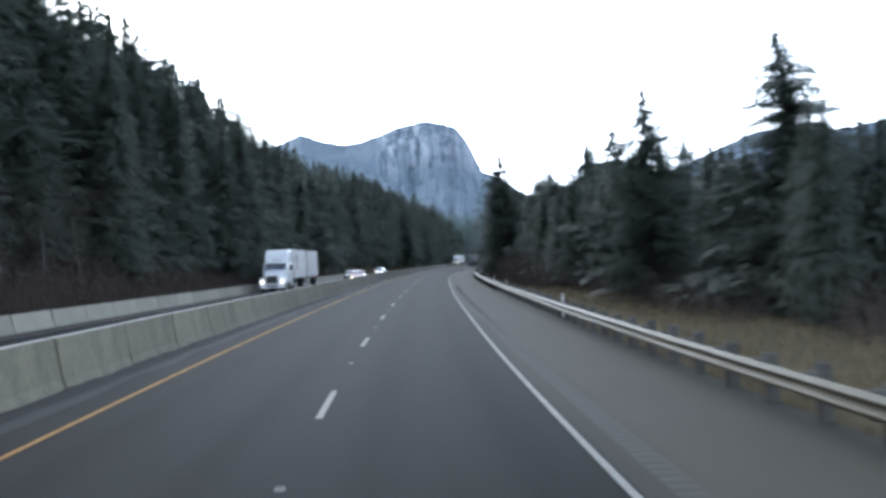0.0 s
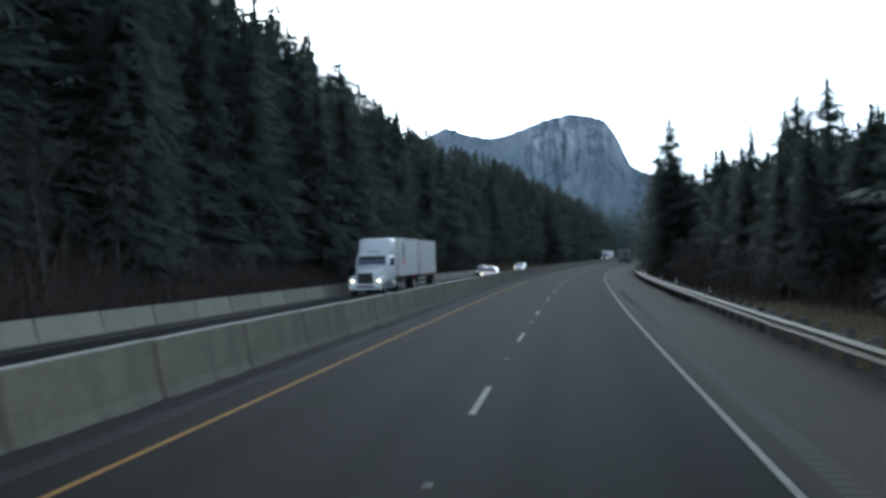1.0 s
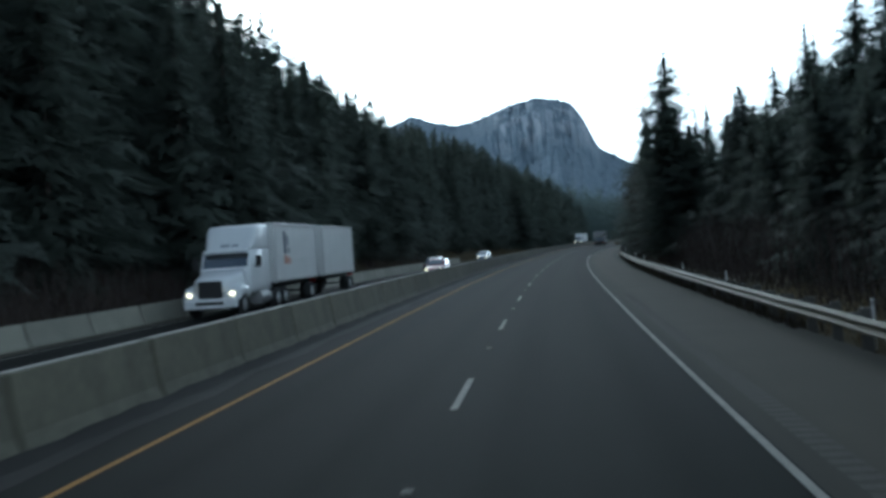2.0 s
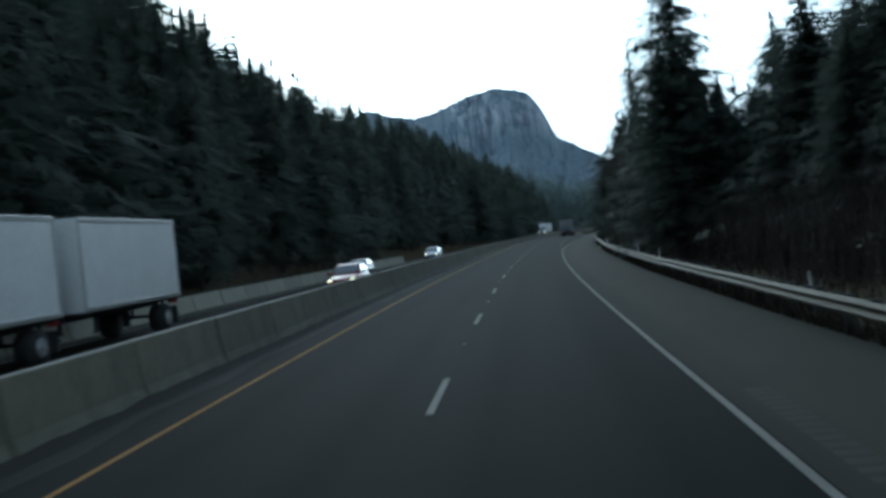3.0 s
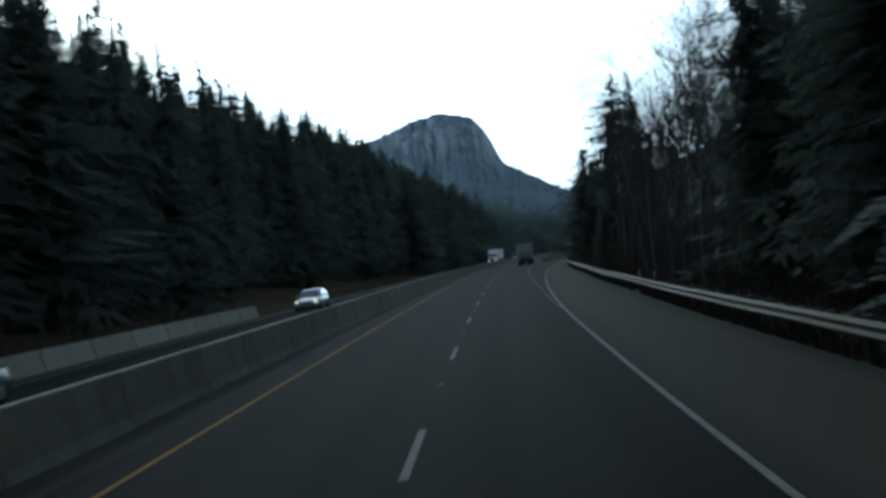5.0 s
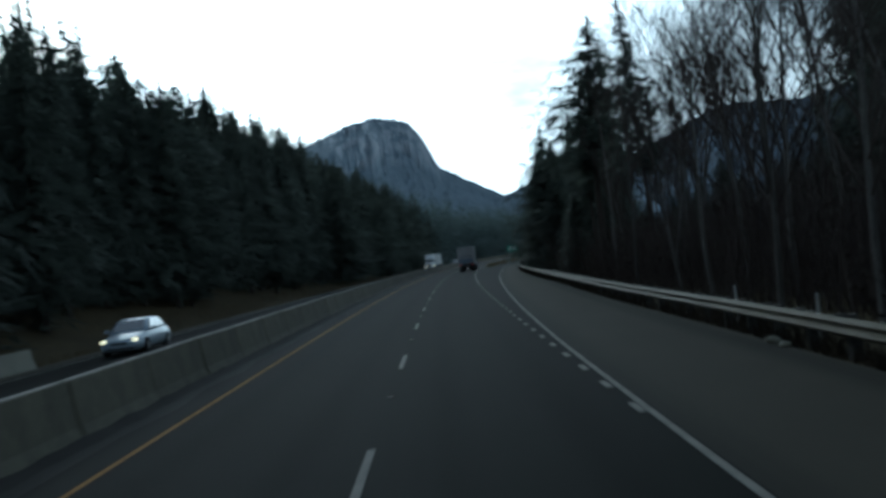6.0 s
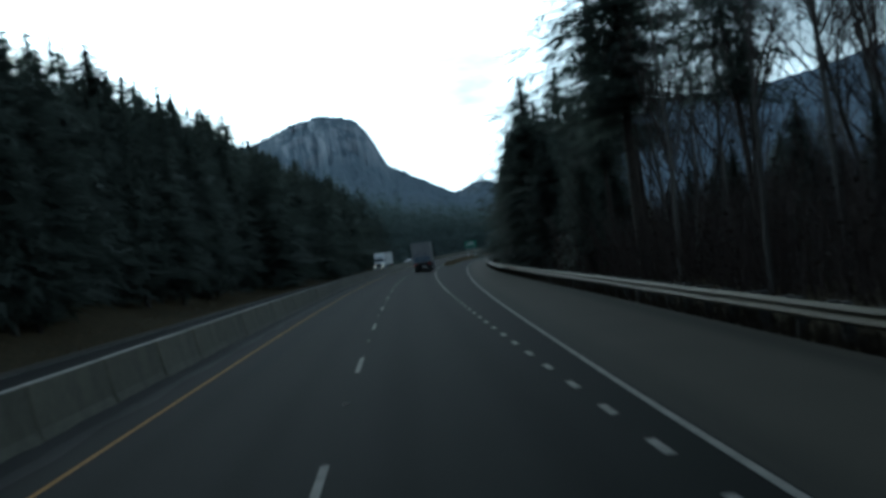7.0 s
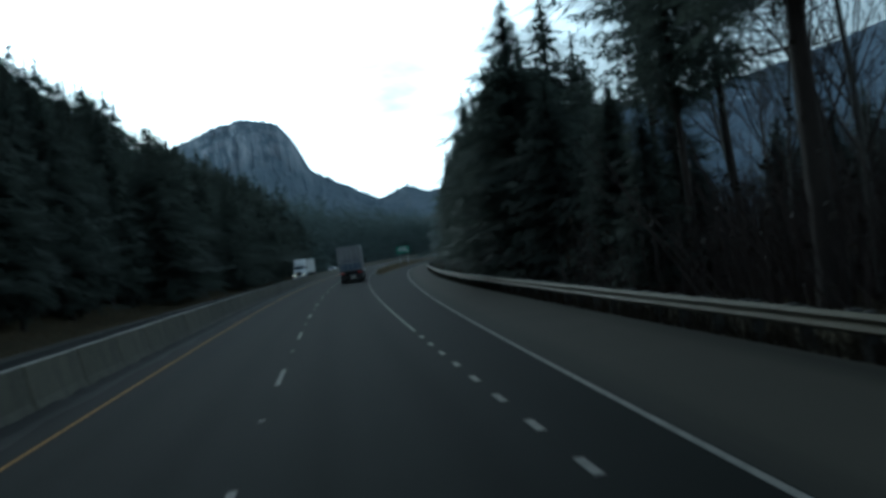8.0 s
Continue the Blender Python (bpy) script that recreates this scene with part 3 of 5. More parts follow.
def mountain_material(name, rock, pale, wood, wood2, snow=0.0, treeline=0.0):
    """Crag on the steep ground, dark woods on the rest, broken by noise."""
    m = bpy.data.materials.new(name)
    m.use_nodes = True
    nd, lk = m.node_tree.nodes, m.node_tree.links
    b = nd["Principled BSDF"]
    b.inputs["Roughness"].default_value, b.inputs["Specular IOR Level"].default_value = 0.95, 0.1

    def nz(scale, detail=6.0, stretch=(1, 1, 1)):
        co, mp, n = nd.new("ShaderNodeTexCoord"), nd.new("ShaderNodeMapping"), nd.new("ShaderNodeTexNoise")
        mp.inputs["Scale"].default_value = stretch
        n.inputs["Scale"].default_value, n.inputs["Detail"].default_value, n.inputs["Roughness"].default_value = scale, detail, 0.65
        lk.new(co.outputs["Object"], mp.inputs["Vector"]), lk.new(mp.outputs["Vector"], n.inputs["Vector"])
        return n.outputs["Fac"]

    def mix(f, a, c):
        mx = nd.new("ShaderNodeMix")
        mx.data_type = "RGBA"
        lk.new(f, mx.inputs["Factor"])
        for sock, v in ((mx.inputs["A"], a), (mx.inputs["B"], c)):
            if isinstance(v, tuple):
                sock.default_value = (*v, 1)
            else:
                lk.new(v, sock)
        return mx.outputs["Result"]

    def band(f, lo, hi):
        r = nd.new("ShaderNodeMapRange")
        r.inputs["From Min"].default_value, r.inputs["From Max"].default_value = lo, hi
        lk.new(f, r.inputs["Value"])
        return r.outputs["Result"]

    streaks = band(nz(0.02, 7.0, (1, 1, 0.22)), 0.36, 0.66)
    rocks = mix(streaks, rock, pale)
    woods = mix(band(nz(0.05), 0.3, 0.7), wood, wood2)
    geo, sep = nd.new("ShaderNodeNewGeometry"), nd.new("ShaderNodeSeparateXYZ")
    lk.new(geo.outputs["Normal"], sep.inputs["Vector"])
    up = nd.new("ShaderNodeMath")
    up.operation, up.inputs[1].default_value = "MULTIPLY_ADD", 0.55
    lk.new(nz(0.012), up.inputs[0]), lk.new(sep.outputs["Z"], up.inputs[2])
    colour = mix(band(up.outputs[0], 0.78, 0.98), rocks, woods)
    if treeline:          # the woods climb to about this height
        co, sz, add = nd.new("ShaderNodeTexCoord"), nd.new("ShaderNodeSeparateXYZ"), nd.new("ShaderNodeMath")
        add.operation, add.inputs[1].default_value = "MULTIPLY_ADD", 190.0
        lk.new(co.outputs["Object"], sz.inputs["Vector"]), lk.new(nz(0.011), add.inputs[0]), lk.new(sz.outputs["Z"], add.inputs[2])
        colour = mix(band(add.outputs[0], treeline + 60, treeline + 130), woods, colour)
    if snow:
        colour = mix(band(nz(0.007, 7.0, (1, 1, 2.0)), 0.66, 0.72), colour, (0.7, 0.74, 0.8))
    lk.new(colour, b.inputs["Base Color"])
    bp = nd.new("ShaderNodeBump")
    bp.inputs["Strength"].default_value, bp.inputs["Distance"].default_value = 0.7, 7.0
    lk.new(nz(0.06, 8.0, (1, 1, 0.4)), bp.inputs["Height"]), lk.new(bp.outputs["Normal"], b.inputs["Normal"])
    return m


# aerial haze is mixed into these rock and wood tones, lifted and blued
CRAG_HAZED = mountain_material("hazed_crag_and_woods", (0.245, 0.273, 0.315), (0.335, 0.357, 0.393), (0.133, 0.17, 0.205), (0.183, 0.222, 0.262), treeline=215.0)
RIDGE_HAZED = mountain_material("hazed_snowy_wooded_ridge", (0.122, 0.155, 0.2), (0.22, 0.258, 0.305), (0.088, 0.116, 0.152), (0.145, 0.18, 0.23), snow=1.0)
tagged(new("mountain", mountain_mesh("mountain", -11.6, 24, 0.11, 2500, 1150, True, CRAG_HAZED, 3.0)), "rocky dome of grey cliffs above conifer slopes, blued by painted haze", "mountain", "", "structure")
tagged(new("mountain", mountain_mesh("mountain_ridge", -60, -9.5, 0.3, 3000, 1500, False, RIDGE_HAZED, 11.0)), "wooded ridge with patches of snow across the river, blued by painted haze", "mountain", "", "structure")
river_v = [(105, -300, -9.2), (1500, -300, -9.2), (2100, 1900, -9.2), (420, 1900, -9.2), (160, 500, -9.2)]
WATER = mat("river_water", (0.16, 0.19, 0.2), (0.1, 0.12, 0.13), rough=0.12, scale=0.05, fine=0.6, bump=0.02, spec=0.6)
structure("water", mesh("water", river_v, [(0, 1, 2, 3, 4)], WATER), "pale river water reflecting the sky", "river")


# ---------------------------------------------------------------- trees
def tube(V, F, pts, radii, sides):
    """Adds a tapered tube through the points."""
    first = len(V)
    for i, (p, r) in enumerate(zip(pts, radii)):
        d = (pts[min(i + 1, len(pts) - 1)] - pts[max(i - 1, 0)]).normalized()
        x = d.orthogonal().normalized()
        y = d.cross(x)
        for k in range(sides):
            a = 2 * math.pi * k / sides
            V.append(p + x * (r * math.cos(a)) + y * (r * math.sin(a)))
    for i in range(len(pts) - 1):
        for k in range(sides):
            a, b = first + i * sides + k, first + i * sides + (k + 1) % sides
            F.append((a, b, b + sides, a + sides))


def conifer_meshes(seed, tall, wide, levels, per, sprays, bare, material, lean=0.0, ragged=0.3, droop=0.35, twigs=False, full=0.8, core_fill=True):
    """A fir: a tapered trunk, and whorls of drooping boughs hung with sprays of needles."""
    r = random.Random(seed)
    tv, tf = [], []
    bend = Vector((r.uniform(-1, 1), r.uniform(-1, 1), 0)) * lean
    spine = [Vector((0, 0, -0.6)) + Vector((0, 0, tall * 1.0 + 0.3)) * (i / 9) + bend * (i / 9) ** 2 for i in range(10)]
    base_r = 0.0095 * tall + 0.03
    tube(tv, tf, spine, [base_r * (1.35 if i == 0 else 1) * (1 - i / 9.6) + 0.012 for i in range(10)], 6)
    for i in range(int(bare * 26)):      # dead stubs on the bare lower trunk
        z = tall * bare * r.uniform(0.25, 1.0)
        a = r.uniform(0, 6.28)
        p = Vector((0, 0, z)) + bend * (z / tall) ** 2
        q = p + Vector((math.cos(a), math.sin(a), r.uniform(-0.2, 0.3))) * r.uniform(0.5, 1.6)
        tube(tv, tf, [p, q], [0.03, 0.008], 3)
    cv, cf = [], []
    total = levels * per
    for i in range(total):
        u = (i + r.random()) / total
        u = min(u, 0.985)
        z = tall * (bare + (1 - bare) * u)
        core = Vector((0, 0, z)) + bend * (z / tall) ** 2
        gap = 1.0 + ragged * 0.5 * noise.noise((seed * 3.7, z * 0.55, 0.0))
        reach = wide * min((1 - u) ** full, 1.5 * (1 - u)) * (0.62 + 0.76 * min(u * 4, 0.5)) * gap + 0.06
        if r.random() < ragged * 0.25:
            continue
        a = 2.39996 * i + r.uniform(-0.5, 0.5)
        length = reach * r.uniform(1 - ragged * 0.9, 1 + ragged * 0.6)
        out = Vector((math.cos(a), math.sin(a), 0))
        side = Vector((-out.y, out.x, 0))
        lift = r.uniform(-0.1, 0.4) * (0.4 + u)
        fall = droop * r.uniform(0.3, 1.4)
        if twigs and length > 1.1 and i % 9 == 0:
            tube(tv, tf, [core, core + out * (length * 0.55) + Vector((0, 0, length * (lift * 0.55 - fall * 0.3))), core + out * (length * 0.95) + Vector((0, 0, length * (lift * 0.95 - fall * 0.9)))], [0.035, 0.02, 0.008], 3)
        for t in ((0.22, 0.55) if core_fill else ()):          # the dense inner foliage
            c = core + out * (length * t) + Vector((0, 0, length * (lift * t - fall * t * t)))
            ln, wd = min(length * 0.3 + 0.1, 0.9), min(length * 0.2 + 0.08, 0.55)
            drop = Vector((0, 0, -wd * r.uniform(0.6, 1.6)))
            b0 = len(cv)
            cv.extend((c - out * ln, c + side * wd + drop * 0.6, c + out * ln + drop, c - side * wd + drop * 0.6))
            cf.append((b0, b0 + 1, b0 + 2)), cf.append((b0, b0 + 2, b0 + 3))
        n = max(2, int(sprays * (0.4 + 0.6 * length / (wide + 0.1))))
        for j in range(n):
            t = ((j + r.uniform(0.2, 1.0)) / n) ** 0.85
            ln = (1.3 * length / n + 0.06 + 0.2 * min(1, length)) * r.uniform(0.7, 1.35) * (1.15 - 0.3 * t)
            w = ln * r.uniform(0.34, 0.56)
            c = core + out * (length * t) + side * (r.uniform(-0.22, 0.22) * length * (0.3 + 0.7 * t)) + Vector((0, 0, length * (lift * t - fall * t * t) + r.uniform(-0.1, 0.06)))
            ahead = (out * r.uniform(0.3, 1.0) + side * r.uniform(-1.0, 1.0) + Vector((0, 0, r.uniform(-0.75, 0.2)))).normalized()
            across = (ahead.cross(Vector((0, 0, 1))) + Vector((0, 0, r.uniform(-0.7, 0.7)))).normalized()
            root, low = c - ahead * (ln * 0.4), Vector((0, 0, -w * r.uniform(0.15, 0.5)))
            for k in (1, -1):          # each spray forks into two feathered tips
                b0 = len(cv)
                cv.extend((root - across * (w * 0.3 * k), root + ahead * (ln * 0.3) + across * (w * 0.62 * k) + low * 0.5, root + ahead * (ln * r.uniform(0.95, 1.35)) + across * (w * r.uniform(0.35, 1.0) * k) + low))
                cf.append((b0, b0 + 1, b0 + 2))
    tip = spine[-1]
    for k in range(4):          # the leader
        a = k * 1.57 + seed
        q = Vector((math.cos(a), math.sin(a), 0)) * 0.05
        b0 = len(cv)
        cv.extend((tip - q - Vector((0, 0, 0.045 * tall)), tip + q - Vector((0, 0, 0.045 * tall)), tip + Vector((0, 0, 0.012 * tall))))
        cf.append((b0, b0 + 1, b0 + 2))
    return mesh("trunk", tv, tf, BARK, True), soft_crown(mesh("crown", cv, outward(cv, cf), material))


def bare_tree_meshes(seed, tall, spread, limbs, bark, depth=4):
    """A leafless broadleaf tree: a forking trunk, limbs that climb, and fine twigs."""
    r = random.Random(seed)
    tv, tf, bv, bf = [], [], [], []

    def grow(p, d, length, radius, level):
        pts, radii = [p], [radius]
        n = 4 if level < 2 else (2 if level < 3 else 1)
        for i in range(n):
            wob = 0.10 if level == 0 else 0.22
            d = (d + Vector((r.uniform(-wob, wob), r.uniform(-wob, wob), r.uniform(-0.02, 0.16)))).normalized()
            p = p + d * (length / n)
            pts.append(p), radii.append(max(radius * (1 - 0.62 * (i + 1) / n), 0.005))
        if level == 0:
            tube(tv, tf, pts, radii, 8)
        else:
            tube(bv, bf, pts, radii, 5 if level == 1 else 3)
        if level >= depth:
            return
        count = limbs if level == 0 else (6 if level == 1 else (5 if level == 2 else 1))
        for k in range(count):
            t = r.uniform(0.35, 1.0) if level == 0 else r.uniform(0.15, 1.0)
            i = min(int(t * n), n - 1)
            q = pts[i].lerp(pts[i + 1], t * n - i)
            a = r.uniform(0, 6.283)
            up = r.uniform(0.35, 1.2) if level == 0 else r.uniform(-0.05, 0.9)
            dd = (Vector((math.cos(a), math.sin(a), 0)) * spread + Vector((0, 0, up)) + d * 0.5).normalized()
            grow(q, dd, length * r.uniform(0.32, 0.6) * (1.1 - 0.3 * t), max(radii[i] * r.uniform(0.3, 0.52), 0.009), level + 1)

    grow(Vector((0, 0, -0.5)), Vector((r.uniform(-0.09, 0.09), r.uniform(-0.09, 0.09), 1)).normalized(), tall * 0.72, 0.0055 * tall + 0.03, 0)
    return mesh("trunk", tv, tf, bark, True), mesh("twig_crown", bv, bf, TWIG)


def shrub_mesh(seed, tall, wide, stems, leaves):
    """A thicket: thin canes with a scatter of small leaves and dead bits."""
    r = random.Random(seed)
    V, F, L, G = [], [], [], []
    for k in range(stems):
        a, q = r.uniform(0, 6.283), r.random() ** 0.5
        p = Vector((math.cos(a), math.sin(a), 0)) * wide * 0.45 * q + Vector((0, 0, -0.2))
        d = (Vector((math.cos(a), math.sin(a), 0)) * r.uniform(0, 0.7) + Vector((0, 0, 1))).normalized()
        h = tall * r.uniform(0.5, 1.1)
        pts = [p, p + d * h * 0.5, p + d * h + Vector((r.uniform(-0.3, 0.3), r.uniform(-0.3, 0.3), 0))]
        tube(V, F, pts, [0.022, 0.014, 0.005], 3)
        for j in range(leaves):
            t = r.uniform(0.15, 1.05)
            c = pts[0].lerp(pts[2], t) + Vector((r.gauss(0, 0.25), r.gauss(0, 0.25), r.gauss(0, 0.18)))
            w = r.uniform(0.025, 0.06)
            x = Vector((r.gauss(0, 1), r.gauss(0, 1), r.gauss(0, 1))).normalized()
            y = x.orthogonal().normalized()
            b0 = len(L)
            L.extend((c - x * w * 1.4, c + y * w, c + x * w * 1.4, c - y * w))
            G.append((b0, b0 + 1, b0 + 2, b0 + 3))
    return mesh("thicket", V, F, TWIG), mesh("leafage", L, G, BRUSH)


def tree_maker(name, label, category, group, first, second, names=("trunk", "crown")):
    proto = thing(name, label, category, group)
    part(names[0], first, None, proto)
    tagged(part(names[1], second, None, proto), kind="stuff")
    return proto


FIR_LABEL = "dark green fir tree with drooping boughs in the roadside woods"
firs = []      # prototypes, with their own height
for i, (tall, wide, lv, per, sp, bare, rag) in enumerate([(20, 4.3, 30, 14, 8, 0.07, 0.3), (17, 3.9, 26, 14, 8, 0.06, 0.32), (22, 4.4, 32, 13, 8, 0.1, 0.36), (14, 3.4, 22, 14, 8, 0.04, 0.3), (19, 3.6, 28, 13, 8, 0.08, 0.36)]):
    t_, c_ = conifer_meshes(40 + i, tall, wide, lv, per, sp, bare, NEEDLES, 0.6, rag + 0.08, 0.32, True, (0.75, 0.62, 0.7, 0.55, 0.8)[i])
    firs.append((tree_maker("fir_tree", "dark green fir tree with drooping boughs behind the guardrail", "tree", "firs beside the road", t_, c_), tall))
woods = []
for i, (tall, wide, lv, per, sp, bare) in enumerate([(24, 4.1, 25, 15, 4, 0.05), (22, 3.8, 23, 15, 4, 0.06), (26, 4.1, 26, 14, 4, 0.1), (20, 4.0, 21, 15, 4, 0.03)]):
    t_, c_ = conifer_meshes(70 + i, tall, wide, lv, per, sp, bare, NEEDLES, 0.9, 0.5, 0.3, False, (0.75, 0.62, 0.85, 0.55)[i])
    woods.append((tree_maker("fir_tree", FIR_LABEL, "tree", "firs in the woods", t_, c_), tall))
pines = []
for i, (tall, wide, lv, per, sp, bare) in enumerate([(19, 4.6, 22, 9, 10, 0.42), (21, 4.9, 23, 9, 10, 0.38)]):
    t_, c_ = conifer_meshes(90 + i, tall, wide, lv, per, sp, bare, NEEDLES, 0.6, 0.4, 0.22, True, 0.95)
    pines.append((tree_maker("tall_fir_tree", "tall fir with a bare dark trunk and ragged boughs", "tree", "firs beside the road", t_, c_), tall))
alders = []
for i, (tall, spread, limbs) in enumerate([(17, 0.62, 11), (15, 0.75, 10), (18, 0.55, 12), (13, 0.75, 10)]):
    t_, c_ = bare_tree_meshes(110 + i, tall, spread, limbs, ALDER_BARK)
    alders.append((tree_maker("bare_alder_tree", "leafless alder with a pale slender trunk and fine twigs", "tree", "bare trees beside the road", t_, c_, ("trunk", "twig_crown")), tall))
thin_alders = []
for i, (tall, spread, limbs) in enumerate([(15, 0.5, 9), (13, 0.6, 8), (16, 0.45, 9)]):
    t_, c_ = bare_tree_meshes(118 + i, tall, spread, limbs, ALDER_BARK, 3)
    thin_alders.append((tree_maker("bare_alder_tree", "slender leafless alder standing deeper in the wood", "tree", "bare trees beside the road", t_, c_, ("trunk", "twig_crown")), tall))
shrubs = []
for i, (tall, wide, st, lf) in enumerate([(2.6, 3.0, 34, 4), (3.6, 3.2, 34, 4), (1.7, 2.6, 30, 4)]):
    t_, c_ = shrub_mesh(130 + i, tall, wide, st, lf)
    shrubs.append((tree_maker("roadside_shrub", "brown leafless roadside thicket of thin canes", "shrub", "thickets at the wood's edge", t_, c_, ("thicket", "leafage")), tall))
used = set()


def plant(kind, s, l, top=None, size=None, sink=0.0, broad=None):
    """Sets one tree on the ground, so tall that its tip stands at the height top."""
    proto, tall = kind
    p = ground_at(s, l)
    k = size if size else 1.03 * (top - p.z) / tall
    m = Matrix.Translation(p + Vector((0, 0, -sink))) @ pose(0, 0, 0, rng.uniform(-2, 2), rng.uniform(-2, 2), rng.uniform(0, 360))
    if proto.name not in used:
        used.add(proto.name)
        ob = proto
        ob.matrix_basis = m
    else:
        ob = copy_thing(proto, m)
    w = k * (broad or rng.uniform(0.88, 1.1))
    ob.scale = (w, w, k)
    return ob


# the right-hand edge: the trees that stand out, then the rows between
NEAR_FIRS = [(1, 39.5, 14.5, 11.6), (3, 27, 18.9, 11.5), (3, 18, 15.5, 7.2), (1, 22, 17.0, 8.0), (3, 14, 18, 6.8), (1, 31, 16.5, 7.0), (0, 24, 21, 7.8), (3, 35, 19, 7.6), (0, 119, 10.8, 17.5), (1, 95.6, 19.7, 15.6), (1, 85.5, 15.0, 12.3), (0, 103, 24.4, 18.2), (3, 118, 17.1, 13.6), (0, 118, 23.5, 17.5), (3, 109.5, 15.9, 11.5), (4, 124, 12.0, 13.5)]
FAR_FIRS = [(2, 131, 13.0, 13.2), (0, 137, 11.8, 16), (4, 147, 11.5, 17.5), (2, 143, 15.5, 12.5), (4, 219, 12.4, 6.5), (0, 226, 13.5, 8.0), (3, 233, 12.6, 9.5), (1, 238, 11.6, 15.0), (1, 224, 15.5, 7.5), (3, 230, 14.5, 8.5), (0, 241, 13.5, 13.5), (1, 246, 16.2, 16.8), (3, 250, 13.0, 13.5), (0, 256, 14.4, 15), (4, 263, 13.8, 14)]
BROAD = {39.5: 1.65, 27: 1.8, 103: 1.4, 119: 1.55, 95.6: 1.6}      # the firs that spread widest
for kind, s, l, top in NEAR_FIRS + FAR_FIRS:
    plant(firs[kind], s, l, top, broad=BROAD.get(s, 1.4 if s > 215 else None))
for kind, s, l, top in [(0, 209, 13.2, 19.0), (1, 220, 14.3, 16.3), (1, 222, 17, 19), (0, 228, 16.0, 18.5)]:
    plant(pines[kind], s, l, top, broad=1.45 if s == 209 else 0.85)
STAND = {13.5: ([28, 60, 96, 112, 120, 128, 150], [8.5, 9.5, 8.5, 8.0, 10.5, 12, 14.5]),      # how tall the stand grows along each row
         17: ([28, 50, 68, 88, 96, 120, 128, 136, 150], [8.5, 9.0, 11.5, 12.8, 12.3, 12, 9.5, 9.2, 12]),
         21.5: ([28, 60, 70, 104, 112, 120, 150], [8.5, 10.5, 12.2, 16, 16, 13.3, 15]),
         27: ([28, 68, 84, 98, 112, 124, 136, 146], [9.5, 11.5, 15.0, 14.5, 16, 18, 20, 17])}
for l, (marks, tops) in STAND.items():
    for s in np.arange(26 if l > 20 else (62 if l < 15 else 40), 151, 3.7):
        q = l + rng.uniform(-1.3, 1.3) + (3 if s < 60 else 0)
        kinds = pines if l < 15 and s > 84 and rng.random() < 0.55 else (firs if l < 20 else woods)
        plant(rng.choice(kinds), s + rng.uniform(-1.5, 1.5), q + (1.0 if l < 15 else 0), float(np.interp(s, marks, tops)) * rng.uniform(0.78, 1.04) * (0.9 if l > 20 and s > 80 else 1), broad=rng.uniform(1.0, 1.3) if l < 15 else rng.uniform(1.3, 1.8))
for kind, s, l, top in [(4, 171, 19.0, 19), (2, 180, 21.5, 21), (0, 186, 25, 20), (1, 175, 24, 16)]:
    plant(firs[kind], s, l, top)
for s in np.arange(186, 262, 4.5):      # young firs under the bare trees
    plant(rng.choice(firs[:2] + firs[3:]), s, float(rail_line(s)) + rng.uniform(7, 12), rng.uniform(4.0, 6.0))
for s in np.arange(266, 330, 4.0):
    for d, lo in ((4.6, 0), (9.0, 2), (14, 3)):
        plant(rng.choice(firs), s + rng.uniform(-2, 2), float(rail_line(s)) + d + rng.uniform(-1.0, 1.5), rng.uniform(12, 17) + lo)
for s, l, top in [(152, 10.5, 15.5), (155, 13, 17), (159, 11.2, 16), (162, 14.5, 18), (164, 10.6, 14), (167.5, 12.5, 17.5), (170, 15.5, 18), (172, 11.0, 15.5), (175, 13.3, 17), (178, 11.4, 16.5), (180.5, 16, 18),
                  (183, 12.2, 17), (186, 14.5, 17.5), (189, 11.6, 15), (192, 15.5, 18), (201, 12.5, 16), (204, 16, 17), (210, 15, 15), (216, 18, 16), (196, 20, 16), (176, 20, 17), (166, 19, 17), (225, 22, 15), (238, 24, 15)]:
    plant(rng.choice(alders), s, l, min(top, float(np.interp(l, [10.5, 12, 13.5, 16, 20], [11.8, 13, 14.5, 17.5, 18]))) if s < 190 else top)
for s, l, top in [(186, 16.5, 15), (189, 19, 16.5), (193, 17.5, 15), (197, 20.5, 17), (200, 16, 14), (203, 22, 17), (207, 18.5, 15), (213, 21, 16), (195, 24, 18)]:
    plant(rng.choice(alders), s, l, top)
thin = random.Random(21)
plant(pines[1], 196.5, 14.5, 17.2, broad=0.8)      # the sparse tall fir among the bare trees
for i in range(42):
    s = thin.uniform(158, 262)
    plant(thin.choice(thin_alders), s, thin.uniform(19, 44) + max(0, s - 215) * 0.1, thin.uniform(7, 12.5), broad=thin.uniform(0.9, 1.3))
for i in range(18):      # low dark firs behind the bare trees
    s = thin.uniform(188, 258)
    plant(thin.choice(woods[:2] + woods[3:]), s, float(rail_line(s)) + thin.uniform(13, 24), thin.uniform(5.5, 8.5), broad=thin.uniform(1.3, 1.7))
for s in np.arange(150, 216, 9.0):
    plant(rng.choice(alders), s + rng.uniform(-1, 1), rng.uniform(11.5, 20), rng.uniform(11, 14))
for s in np.arange(62, 330, 4.0):
    for k in range(2):
        l = float(rail_line(s)) + rng.uniform(3.2, 5.5) + k * rng.uniform(1.5, 3.5)
        plant(rng.choice(shrubs), s + rng.uniform(-1, 1), l, size=rng.uniform(0.7, 1.25) * float(np.interp(s, [185, 198, 240, 255], [1.0, 1.55, 1.55, 1.0])))
